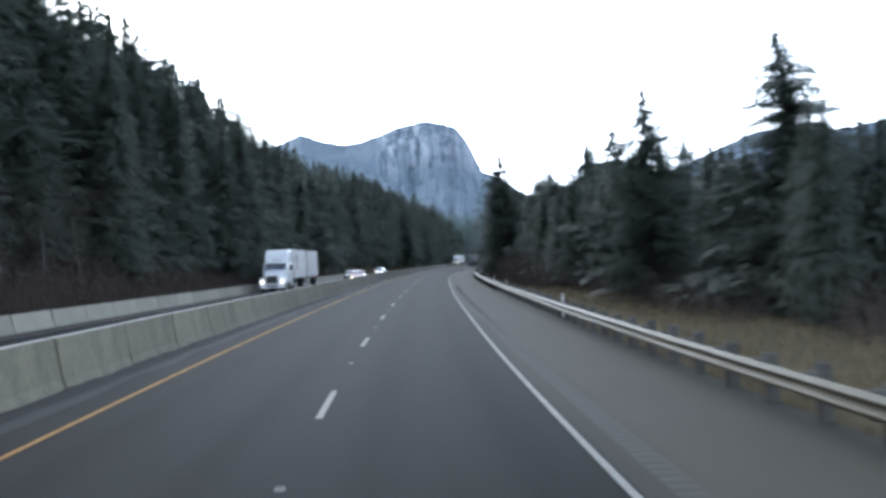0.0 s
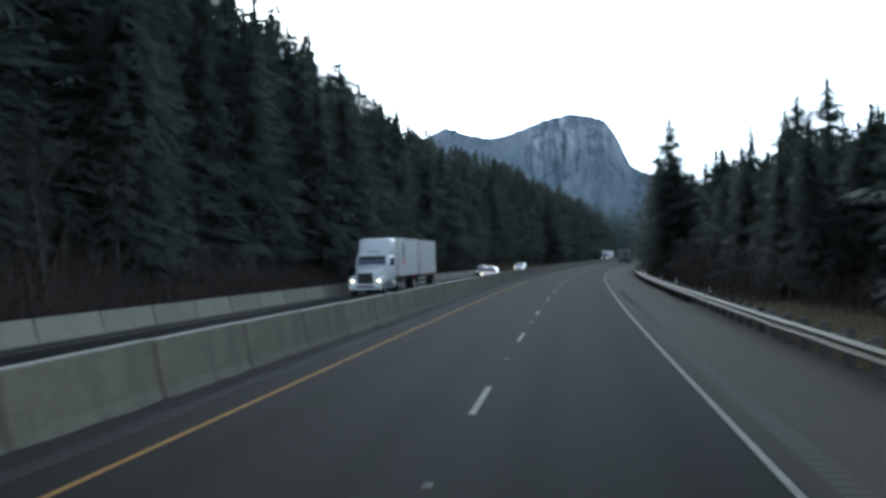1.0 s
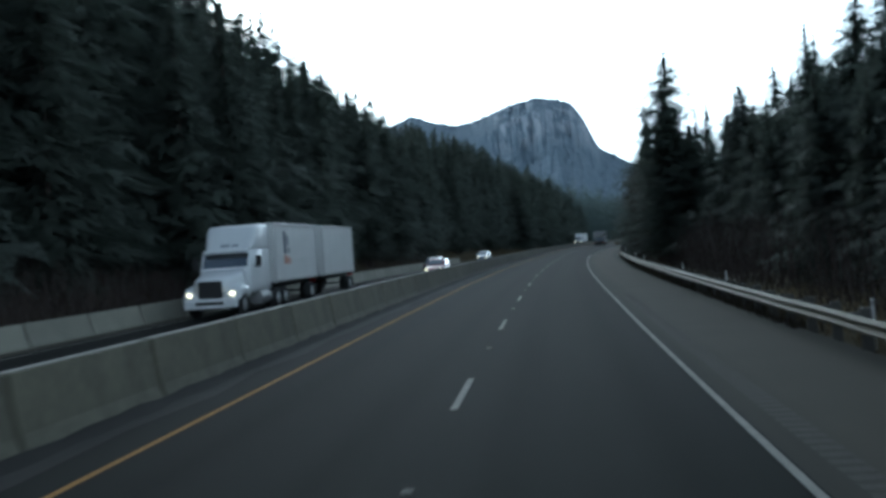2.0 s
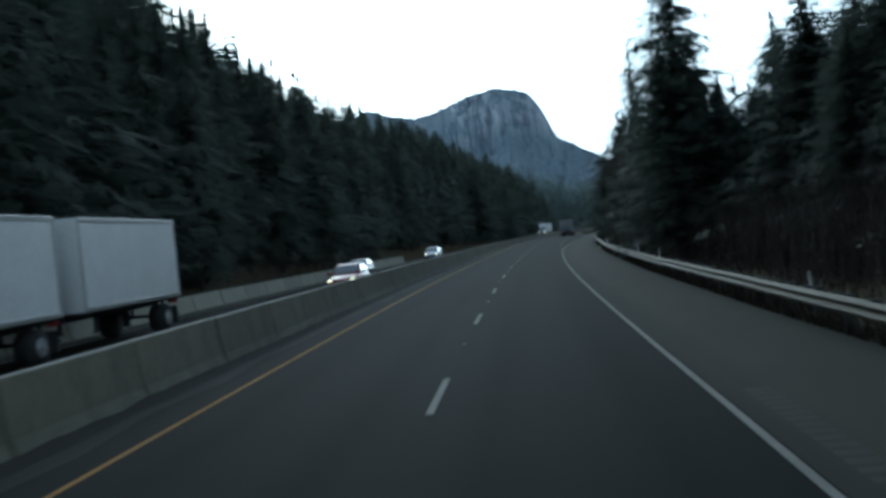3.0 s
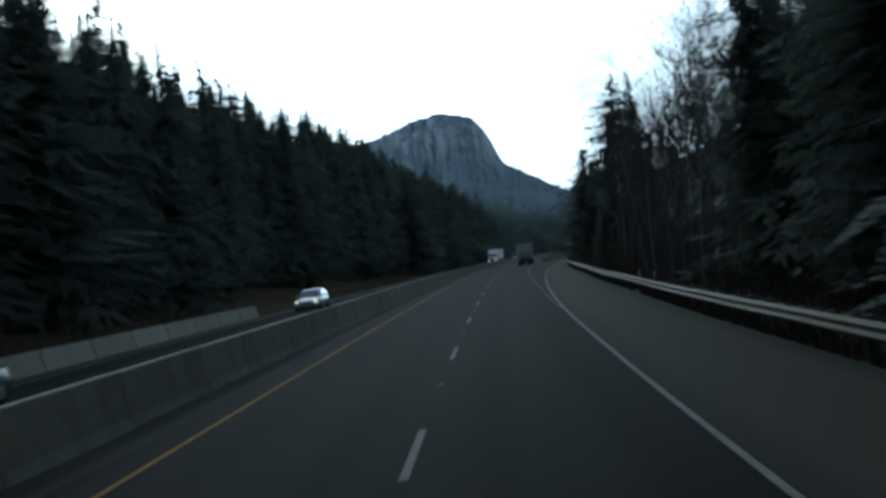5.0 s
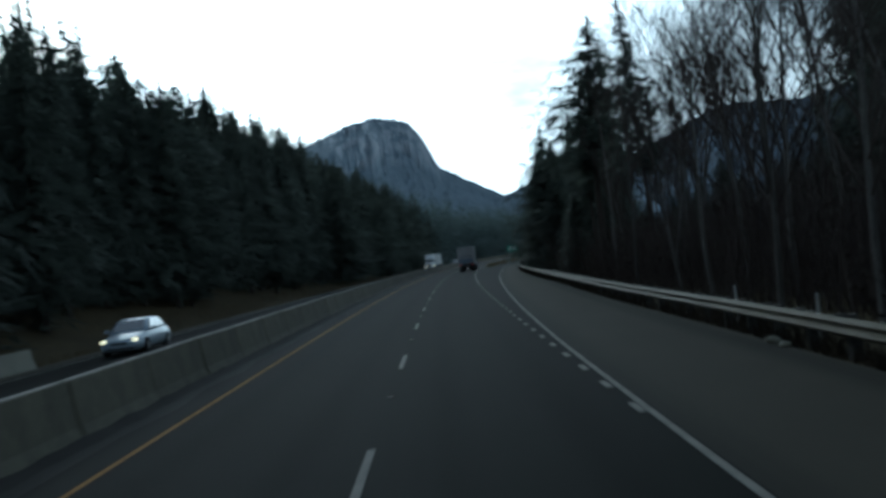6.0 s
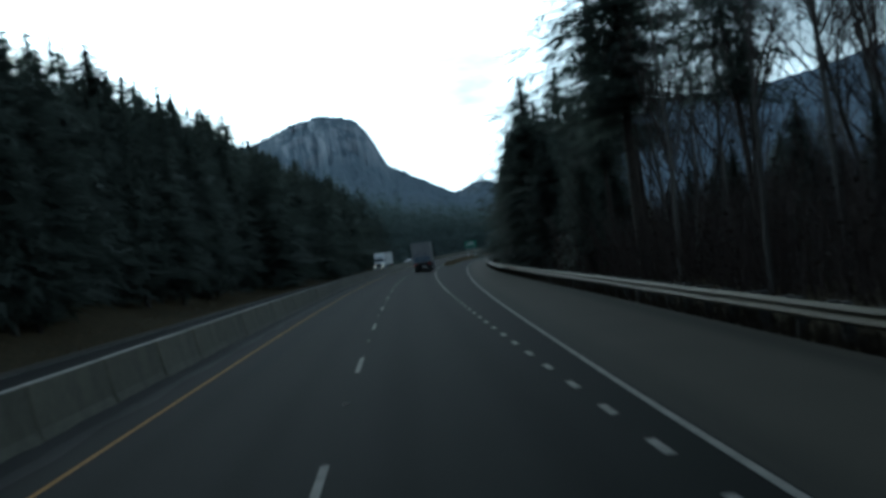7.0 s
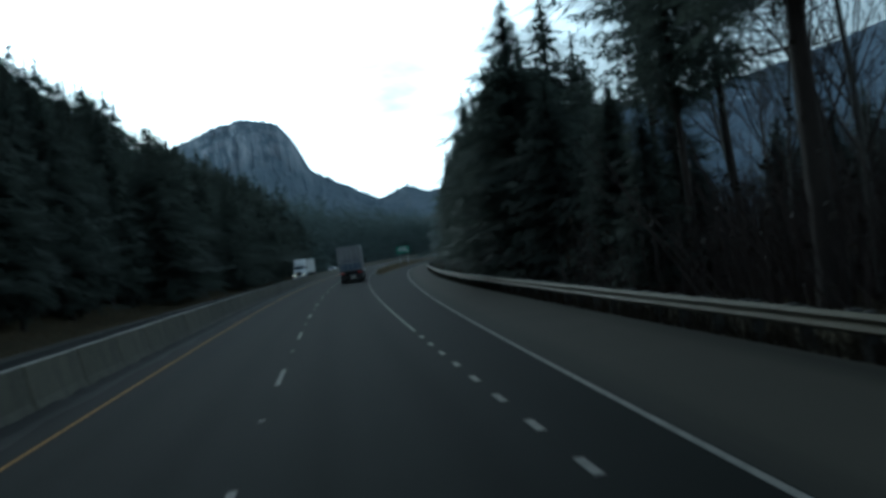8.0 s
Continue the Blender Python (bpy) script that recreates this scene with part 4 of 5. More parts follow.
for s in np.arange(10, 62, 2.2):
    plant(rng.choice(shrubs), s, 13.5 + rng.uniform(-0.8, 2.5), size=rng.uniform(0.6, 1.0))

# the left-hand slope: the front rows one by one
def crest(s):
    return float(np.interp(s, [0, 100, 160, 172, 185, 230, 300, 420], [35, 35, 36, 35, 29, 31, 35, 37]))


def canopy(s, l):
    """The height that the tree tops reach on the slope."""
    return float(np.interp(s, [50, 62, 100, 125, 140, 200, 240, 290, 318, 340, 360, 420], [27, 22.7, 22.6, 21.2, 20.4, 20.4, 21.3, 22.6, 23, 21.8, 20, 21])) + float(np.interp(s, [100, 160, 175], [0.84, 0.84, 0.62])) * (-22.5 - l)


for row, (l0, lo, hi) in enumerate([(-22.5, 0.42, 0.7), (-27.5, 0.6, 0.85)]):
    for s in np.arange((58 if row == 0 else 12), 300 + row * 10, 5.0):
        base = float(height(s, l0))
        l = l0 + rng.uniform(-2.2, 2.2) - (2.0 if s > 185 and row == 0 else 0)
        plant(rng.choice(firs if s < 78 else woods), s + rng.uniform(-1.8, 1.8), l, min(base + (crest(s) - base) * rng.uniform(lo, hi), canopy(s, l) * rng.uniform(0.95, 1.08)))
close = random.Random(33)
for l0, lo, hi in ((-25.0, 0.36, 0.62), (-29.5, 0.55, 0.8)):      # the dense front of the slope where the road passes nearest
    for s in np.arange(15, 72, 5.0):
        base = float(height(s, l0))
        plant(close.choice(firs), s + close.uniform(-1.6, 1.6), l0 + close.uniform(-1.6, 1.6), base + (crest(s) - base) * close.uniform(lo, hi), broad=close.uniform(1.1, 1.4))
for s in np.arange(16, 175, 4.0):
    plant(rng.choice(shrubs), s + rng.uniform(-1, 1), -18.6 + rng.uniform(-1.5, 0.4), size=rng.uniform(0.5, 1.2))

# the firs that stand out against the sky on the slope
for kind, s, l, top, wide in [(0, 331, -33.8, 34.1, 1.35), (4, 330, -39.2, 36.3, 1.2), (2, 317, -39.9, 35.8, 1.2), (0, 265, -31.0, 30.0, 1.5), (1, 232, -25.7, 23.8, 1.2), (3, 361, -31.8, 31.5, 1.3), (4, 258, -33.5, 27.5, 1.2), (2, 226, -28.5, 23.6, 1.2)]:
    plant(firs[kind], s, l, top - 0.8, broad=wide * 1.3)
for i in range(8):
    plant(rng.choice(alders), rng.uniform(26, 60), rng.uniform(-25, -19.5), size=rng.uniform(0.35, 0.6))
for i in range(34):
    plant(rng.choice(shrubs), rng.uniform(14, 62), rng.uniform(-25, -18), size=rng.uniform(0.7, 1.5))


# the woods farther off, past counting
def wood_stuff(name, label, places, seed, material, shape=(10.0, 1.9, 9, 5, 2, 0.05)):
    """Many small firs in one mesh, each with its own size and turn."""
    kinds = []
    for i in range(4):
        t_, c_ = conifer_meshes(seed + i, *shape, material, 0.3, 0.5, 0.3, False, (0.75, 0.62, 0.85, 0.55)[i], shape[2] > 10)
        co = np.array([v.co[:] for v in c_.vertices])
        out = co * np.array((1.0, 1.0, 0.0))
        out /= np.maximum(np.linalg.norm(out, axis=1), 0.05)[:, None]
        kinds.append((co, np.array([p.vertices[:] for p in c_.polygons]), out))
        bpy.data.meshes.remove(t_), bpy.data.meshes.remove(c_)
    vs, fs, ns, base = [], [], [], 0
    r = random.Random(seed)
    for p, tall in places:
        co, fa, out = kinds[r.randrange(4)]
        a, k = r.uniform(0, 6.283), 1.04 * tall / 10
        w = k * r.uniform(1.15, 1.6)
        rot = np.array([[math.cos(a) * w, -math.sin(a) * w, 0], [math.sin(a) * w, math.cos(a) * w, 0], [0, 0, k]])
        vs.append(co @ rot.T + np.array(p)), fs.append(fa + base)
        ns.append(out @ (rot / w).T)
        base += len(co)
    V, Fa = np.concatenate(vs), np.concatenate(fs)
    me = bpy.data.meshes.new(name)
    me.vertices.add(len(V)), me.vertices.foreach_set("co", V.astype(np.float32).ravel())
    me.loops.add(Fa.size), me.loops.foreach_set("vertex_index", Fa.astype(np.int32).ravel())
    me.polygons.add(len(Fa)), me.polygons.foreach_set("loop_start", np.arange(0, Fa.size, 3, dtype=np.int32))
    me.update(calc_edges=True)
    me.materials.append(material)
    N = np.concatenate(ns)
    N[:, 2] = 0.55
    me.shade_smooth()
    me.normals_split_custom_set_from_vertices((N / np.linalg.norm(N, axis=1)[:, None]).tolist())
    return tagged(new(name, me), label, "woods", "", "stuff")


back = []
for row, (l0, lo, hi) in enumerate([(-32.5, 0.75, 0.98), (-39.5, 0.9, 1.06)]):
    for s in np.arange(14 + row * 8, 450, 2.9):
        l = l0 + rng.uniform(-2.2, 2.2)
        p = ground_at(s + rng.uniform(-1.8, 1.8), l)
        back.append(((p.x, p.y, p.z), min((crest(s) - p.z) * rng.uniform(lo, hi), canopy(s, l) * rng.uniform(0.95, 1.08) - p.z)))
for l0, lo, hi, s0, gap in ((-21.5, 0.42, 0.7, 305, 4.5), (-27.0, 0.6, 0.85, 305, 4.5), (-25.0, 0.3, 0.6, 72, 5.5), (-30.0, 0.6, 0.85, 72, 5.5)):
    for s in np.arange(s0, 450, gap):
        l = l0 + rng.uniform(-2.2, 2.2)
        p = ground_at(s + rng.uniform(-1.8, 1.8), l)
        back.append(((p.x, p.y, p.z), min((crest(s) - p.z) * rng.uniform(lo, hi), canopy(s, l) * rng.uniform(0.95, 1.08) - p.z)))
wood_stuff("slope_woods", "dense dark fir woods higher on the slope", back, 200, NEEDLES, (10.0, 1.8, 14, 9, 2, 0.06))
far = []
for s in np.arange(10, 440, 5.5):
    for l in (-47, -57):
        p = ground_at(s, l + rng.uniform(-3, 3))
        far.append(((p.x, p.y, p.z), rng.uniform(17, 22) + (5 if s < 165 else 0)))
for s in np.arange(425, 1000, 5.5):
    for l in (-21, -27, -34, -41, -50):
        p = ground_at(s, l + rng.uniform(-3, 3))
        far.append(((p.x, p.y, p.z), rng.uniform(17, 26) * (0.6 if l > -25 else 1)))
    for l in (20, 27, 35, 46):
        p = ground_at(s, l + rng.uniform(-3, 3))
        far.append(((p.x, p.y, p.z), rng.uniform(13, 20)))
for s in np.arange(330, 425, 4.5):
    for d in (5, 10, 16):
        p = ground_at(s, float(rail_line(s)) + d + rng.uniform(-1, 1.5))
        far.append(((p.x, p.y, p.z), rng.uniform(12, 18)))
wood_stuff("far_woods", "fir woods along the far bend of the road, haze put into their colour", far, 300, NEEDLES_FAR_HAZED)


ridge = []
for i in range(420):      # small firs along the shoulders of the crag
    a = rng.uniform(-11.3, -3.9) if i % 4 else rng.uniform(0.8, 8)
    r_ = 2500 + rng.uniform(-30, 12)
    z = 2500 * math.tan(radians(float(np.interp(a, SKYLINE_AZ, SKYLINE_UP)))) + 2.3 - 7 - max(0, 2500 - r_) * 0.45
    ridge.append(((-math.sin(radians(a)) * r_, math.cos(radians(a)) * r_, z), rng.uniform(12, 22)))
wood_stuff("ridge_woods", "far firs along the shoulder of the crag, haze blue in their colour", ridge, 400, NEEDLES_RIDGE_HAZED, (10.0, 1.7, 6, 4, 1, 0.05))


# ---------------------------------------------------------------- verges
def grass_stuff(name, label, places, seed, material, tall=0.35, blades=3):
    """Tufts of thin bent blades in one mesh."""
    r = random.Random(seed)
    V, F = [], []
    for p, k in places:
        for i in range(blades):
            a, q = r.uniform(0, 6.283), r.uniform(0, 0.16)
            b = Vector(p) + Vector((math.cos(a) * q, math.sin(a) * q, -0.03))
            out = Vector((math.cos(a), math.sin(a), 0)) * r.uniform(0.05, 0.6) * tall * k
            h = tall * k * r.uniform(0.5, 1.15)
            w = Vector((-math.sin(a), math.cos(a), 0)) * r.uniform(0.008, 0.02)
            n = len(V)
            V.extend((b - w, b + w, b + out * 0.4 + Vector((0, 0, h * 0.65)) + w * 0.7, b + out * 0.4 + Vector((0, 0, h * 0.65)) - w * 0.7, b + out + Vector((0, 0, h))))
            F.append((n, n + 1, n + 2, n + 3)), F.append((n + 3, n + 2, n + 4))
    return tagged(new(name, mesh(name, V, F, material)), label, "grass", "", "stuff")


dry, weeds = [], []
for i in range(5500):
    s = rng.uniform(-12, 75)
    l = float(rail_line(s)) + 0.55 + rng.random() ** 1.3 * 8.0
    dry.append((ground_at(s, l), rng.uniform(0.6, 1.3)))
for i in range(1500):
    s = rng.uniform(320, 470)
    dry.append((ground_at(s, float(np.interp(s, [320, 470], [5, 11])) + rng.uniform(-1, 1) * float(np.interp(s, [320, 470], [0.6, 5]))) + Vector((0, 0, 0.15)), rng.uniform(1.0, 2.2)))
for i in range(4500):
    s = rng.uniform(150, 330)
    dry.append((ground_at(s, -16.2 - rng.random() * 6.5), rng.uniform(0.5, 1.3)))
for i in range(7000):
    s = rng.uniform(58, 330)
    if i % 2:
        weeds.append((ground_at(s, float(rail_line(s)) + rng.uniform(-0.02, 0.5)), rng.uniform(0.6, 1.5)))
    weeds.append((ground_at(s, float(rail_line(s)) + 0.05 + rng.random() ** 2.2 * 4.5), rng.uniform(0.7, 1.9)))
grass_stuff("dry_grass", "tan dry grass on the verge behind the guardrail", dry, 5, DRY_GRASS)
grass_stuff("verge_weeds", "dark brown weeds under and behind the guardrail", weeds, 6, BRUSH)


def thicket_stuff(name, label, places, seed, material):
    """Bare brush past counting: bent canes with side twigs, all in one mesh."""
    r = random.Random(seed)
    V, F = [], []
    for p, tall in places:
        a = r.uniform(0, 6.283)
        out = Vector((math.cos(a), math.sin(a), 0))
        wide = Vector((-out.y, out.x, 0)) * r.uniform(0.012, 0.03)
        top = p + out * (tall * r.uniform(0.05, 0.4)) + Vector((0, 0, tall))
        mid = p.lerp(top, 0.5) + Vector((0, 0, tall * 0.08))
        n = len(V)
        V.extend((p - wide + Vector((0, 0, -0.1)), p + wide + Vector((0, 0, -0.1)), mid + wide * 0.7, mid - wide * 0.7, top))
        F.append((n, n + 1, n + 2, n + 3)), F.append((n + 3, n + 2, n + 4))
        for j in range(5):
            t = r.uniform(0.3, 0.95)
            q = p.lerp(mid, t * 2) if t < 0.5 else mid.lerp(top, t * 2 - 1)
            b = r.uniform(0, 6.283)
            d = Vector((math.cos(b) * 0.8, math.sin(b) * 0.8, r.uniform(0.2, 1.1))) * tall * r.uniform(0.1, 0.24)
            w = Vector((-math.sin(b), math.cos(b), 0.4)) * 0.011
            n = len(V)
            V.extend((q - w, q + w, q + d))
            F.append((n, n + 1, n + 2))
    return tagged(new(name, mesh(name, V, F, material)), label, "brush", "", "stuff")


brush = []
for i in range(17500):
    s = rng.uniform(60, 300)
    if 90 > s and i % 3:
        continue
    d = 3.4 + rng.random() * 9.5
    brush.append((ground_at(s, float(rail_line(s)) + d), (rng.uniform(1.4, 2.6) + min(d - 3.4, 5) * 0.42) * float(np.interp(s, [149, 150, 180, 195], [1.2, 1.4, 1.4, 1.08]))))
thicket_stuff("roadside_brush", "dark brown tangle of bare brush behind the guardrail", brush, 8, TWIG)
bank = []
for i in range(4200):
    s, d = rng.uniform(8, 105), rng.random()
    bank.append((ground_at(s, -17.2 - 6.5 * d), (rng.uniform(1.2, 2.4) + 2.2 * d) * float(np.interp(s, [60, 105], [1.0, 0.5]))))
thicket_stuff("slope_brush", "brown bare brush on the bank below the firs", bank, 9, TWIG)


# ---------------------------------------------------------------- vehicles
WHITE_CAR = plain("white_car_paint", (0.72, 0.73, 0.74), 0.3, 0.0, 0.5, 0.6)
DARK_CAR = plain("dark_green_car_paint", (0.012, 0.022, 0.022), 0.3, 0.0, 0.5, 0.35)
RED_CAR = plain("dark_red_car_paint", (0.2, 0.03, 0.035), 0.32, 0.2, 0.5, 0.5)
BLUE_CAR = plain("pale_blue_car_paint", (0.38, 0.45, 0.53), 0.3, 0.2, 0.5, 0.7)
TRUCK_WHITE = mat("white_truck_paint", (0.74, 0.75, 0.76), (0.6, 0.61, 0.62), rough=0.35, scale=0.8, fine=8, spec=0.5)
BOX_WHITE = mat("white_trailer_sheet", (0.68, 0.68, 0.67), (0.5, 0.5, 0.49), rough=0.5, scale=0.7, fine=6, amount=0.4)
BOX_GREY = mat("grey_trailer_doors", (0.36, 0.35, 0.35), (0.2, 0.2, 0.2), rough=0.55, scale=0.9, fine=7, amount=0.5)
DOOR_BLUE = mat("bluish_door_panel", (0.16, 0.2, 0.26), (0.1, 0.13, 0.17), rough=0.5, scale=0.9, fine=7)
CHASSIS = plain("black_chassis", (0.02, 0.02, 0.02), 0.6)
RUBBER = mat("tyre_rubber", (0.022, 0.022, 0.023), (0.012, 0.012, 0.012), rough=0.9)
RIM = plain("steel_rim", (0.45, 0.45, 0.45), 0.35, 0.8)
TANK = plain("dull_aluminium", (0.3, 0.3, 0.3), 0.55, 0.5)
CHROME = plain("chrome", (0.7, 0.7, 0.7), 0.15, 1.0)
GLASS = plain("dark_window_glass", (0.02, 0.024, 0.028), 0.05, 0.0, 0.8, 1.0)
GLASS.node_tree.nodes["Principled BSDF"].inputs["IOR"].default_value = 2.3
LAMP = glow("lit_headlight", (1.0, 0.8, 0.48), 5.0)
RED_LAMP = glow("lit_tail_light", (0.5, 0.04, 0.04), 0.12)
RED_PAINT = plain("red_reflector", (0.35, 0.03, 0.03), 0.4)
MARK_DARK = plain("dark_lettering", (0.13, 0.14, 0.18), 0.5)
MARK_RED = plain("faded_orange_lettering", (0.5, 0.24, 0.17), 0.5)
MARK_GREY = plain("faded_grey_lettering", (0.32, 0.34, 0.38), 0.5)


def loft(sections, closed=True, caps=True):
    """A skin through rings of equally many points."""
    bm = bmesh.new()
    rings = [[bm.verts.new(p) for p in ring] for ring in sections]
    n = len(rings[0])
    for a, b in zip(rings, rings[1:]):
        for j in range(n if closed else n - 1):
            bm.faces.new((a[j], a[(j + 1) % n], b[(j + 1) % n], b[j]))
    if caps:
        bm.faces.new(rings[0][::-1]), bm.faces.new(rings[-1])
    bmesh.ops.recalc_face_normals(bm, faces=bm.faces)
    return bm


def ring(y, w, z0, z1, soft=0.12, tuck=0.92):
    """A rounded body section at y: half-width w between z0 and z1."""
    k = min(soft, (z1 - z0) * 0.4)
    half = [(w * 0.8, z0), (w * 0.97, z0 + k * 0.6), (w, z0 + k * 1.6), (w, (z0 + z1) / 2), (w * (tuck + 0.05), z1 - k), (w * tuck, z1 - k * 0.35), (w * tuck - k, z1)]
    return [(x, y, z) for x, z in half] + [(-x, y, z) for x, z in half[::-1]]


def wheel(parent, x, y, r, wide, dual=False):
    side = 1 if x > 0 else -1
    bm = bmesh.new()
    bmesh.ops.create_cone(bm, cap_ends=True, segments=22, radius1=r, radius2=r, depth=wide, matrix=Matrix.Rotation(math.pi / 2, 4, "Y"))
    bmesh.ops.bevel(bm, geom=[e for e in bm.edges if e.calc_face_angle(0) > 1], offset=r * 0.1, segments=2, affect="EDGES")
    t = part("tyre", bm, RUBBER, parent, "black rubber tyre", True, pose(x, y, r))
    bm = bmesh.new()
    m = Matrix.Translation((side * wide * 0.47, 0, 0)) @ Matrix.Rotation(side * math.pi / 2, 4, "Y")
    bmesh.ops.create_cone(bm, cap_ends=True, segments=18, radius1=r * 0.6, radius2=r * 0.5, depth=wide * 0.16, matrix=m)
    bmesh.ops.create_cone(bm, cap_ends=True, segments=10, radius1=r * 0.22, radius2=r * 0.16, depth=wide * 0.3, matrix=m)
    part("rim", bm, RIM, t, "bright metal rim")


def pane(name, pts, parent, material=GLASS, label="dark window glass", out=0.012):
    """A thin solid pane through four or more corners."""
    pts = [Vector(p) for p in pts]
    nrm = (pts[1] - pts[0]).cross(pts[2] - pts[0]).normalized()
    bm = bmesh.new()
    front = [bm.verts.new(p + nrm * out) for p in pts]
    back = [bm.verts.new(p - nrm * 0.01) for p in pts]
    bm.faces.new(front), bm.faces.new(back[::-1])
    for i in range(len(pts)):
        j = (i + 1) % len(pts)
        bm.faces.new((front[i], back[i], back[j], front[j]))
    bmesh.ops.recalc_face_normals(bm, faces=bm.faces)
    return part(name, bm, material, parent, label)


def sedan(label, paint, m, lit=True, tall=1.45):
    car = thing("car", label, "car", "cars on the oncoming lanes", m=m)
    body = [(2.28, 0.62, 0.36, 0.62), (2.2, 0.76, 0.26, 0.68), (1.95, 0.84, 0.2, 0.74), (1.5, 0.88, 0.2, 0.83), (0.95, 0.9, 0.2, 0.93), (0.0, 0.91, 0.2, 0.95), (-1.0, 0.91, 0.2, 0.98),
            (-1.75, 0.89, 0.22, 0.99), (-2.1, 0.84, 0.27, 0.95), (-2.26, 0.7, 0.4, 0.86)]
    part("body", loft([ring(*r, 0.14, 0.86) for r in body]), paint, car, smooth=True)
    roof = [(1.05, 0.72, 0.86, 0.93), (0.62, 0.7, 0.86, 1.2), (0.22, 0.66, 0.86, tall - 0.04), (-0.3, 0.65, 0.86, tall), (-0.9, 0.65, 0.86, tall - 0.03), (-1.35, 0.66, 0.86, 1.25), (-1.85, 0.68, 0.86, 0.98)]
    part("roof", loft([ring(y, w + 0.12, z0, z1, 0.1, 0.82) for y, w, z0, z1 in roof]), paint, car, smooth=True)
    t = tall - 0.09
    pane("windscreen", [(-0.66, 1.02, 0.97), (0.66, 1.02, 0.97), (0.56, 0.33, t), (-0.56, 0.33, t)], car, out=0.03)
    pane("rear_window", [(0.6, -1.78, 1.02), (-0.6, -1.78, 1.02), (-0.54, -1.1, t), (0.54, -1.1, t)], car, out=0.03)
    for k in (1, -1):
        q = [(k * 0.83, 0.72, 0.98), (k * 0.83, -0.28, 0.99), (k * 0.69, -0.25, t), (k * 0.69, 0.22, t)]
        pane("side_window", q if k > 0 else q[::-1], car, out=0.02)
        q = [(k * 0.83, -0.34, 0.99), (k * 0.81, -1.4, 1.02), (k * 0.69, -0.98, t), (k * 0.69, -0.31, t)]
        pane("side_window", q if k > 0 else q[::-1], car, out=0.02)
        part("headlight", boxes(((0.26, 0.14, 0.11), (k * 0.62, 2.17, 0.64)), bevel=0.04), LAMP if lit else CHROME, car, "lit headlight" if lit else "clear headlight")
        part("mirror", boxes(((0.2, 0.1, 0.13), (k * 1.0, 0.72, 1.0)), bevel=0.03), paint, car)
        part("tail_light", boxes(((0.3, 0.1, 0.14), (k * 0.62, -2.2, 0.78)), bevel=0.03), RED_PAINT, car, "red tail light")
        for y in (1.38, -1.35):
            wheel(car, k * 0.82, y, 0.32, 0.21)
    part("grille", boxes(((0.7, 0.06, 0.12), (0, 2.26, 0.52)), ((1.1, 0.06, 0.12), (0, 2.24, 0.33)), bevel=0.02), CHASSIS, car, "black grille")
    part("bumper", boxes(((1.5, 0.16, 0.16), (0, 2.2, 0.42)), bevel=0.05), paint, car)
    part("underbody", boxes(((1.5, 3.9, 0.16), (0, 0, 0.24)), bevel=0.03), CHASSIS, car)
    return car


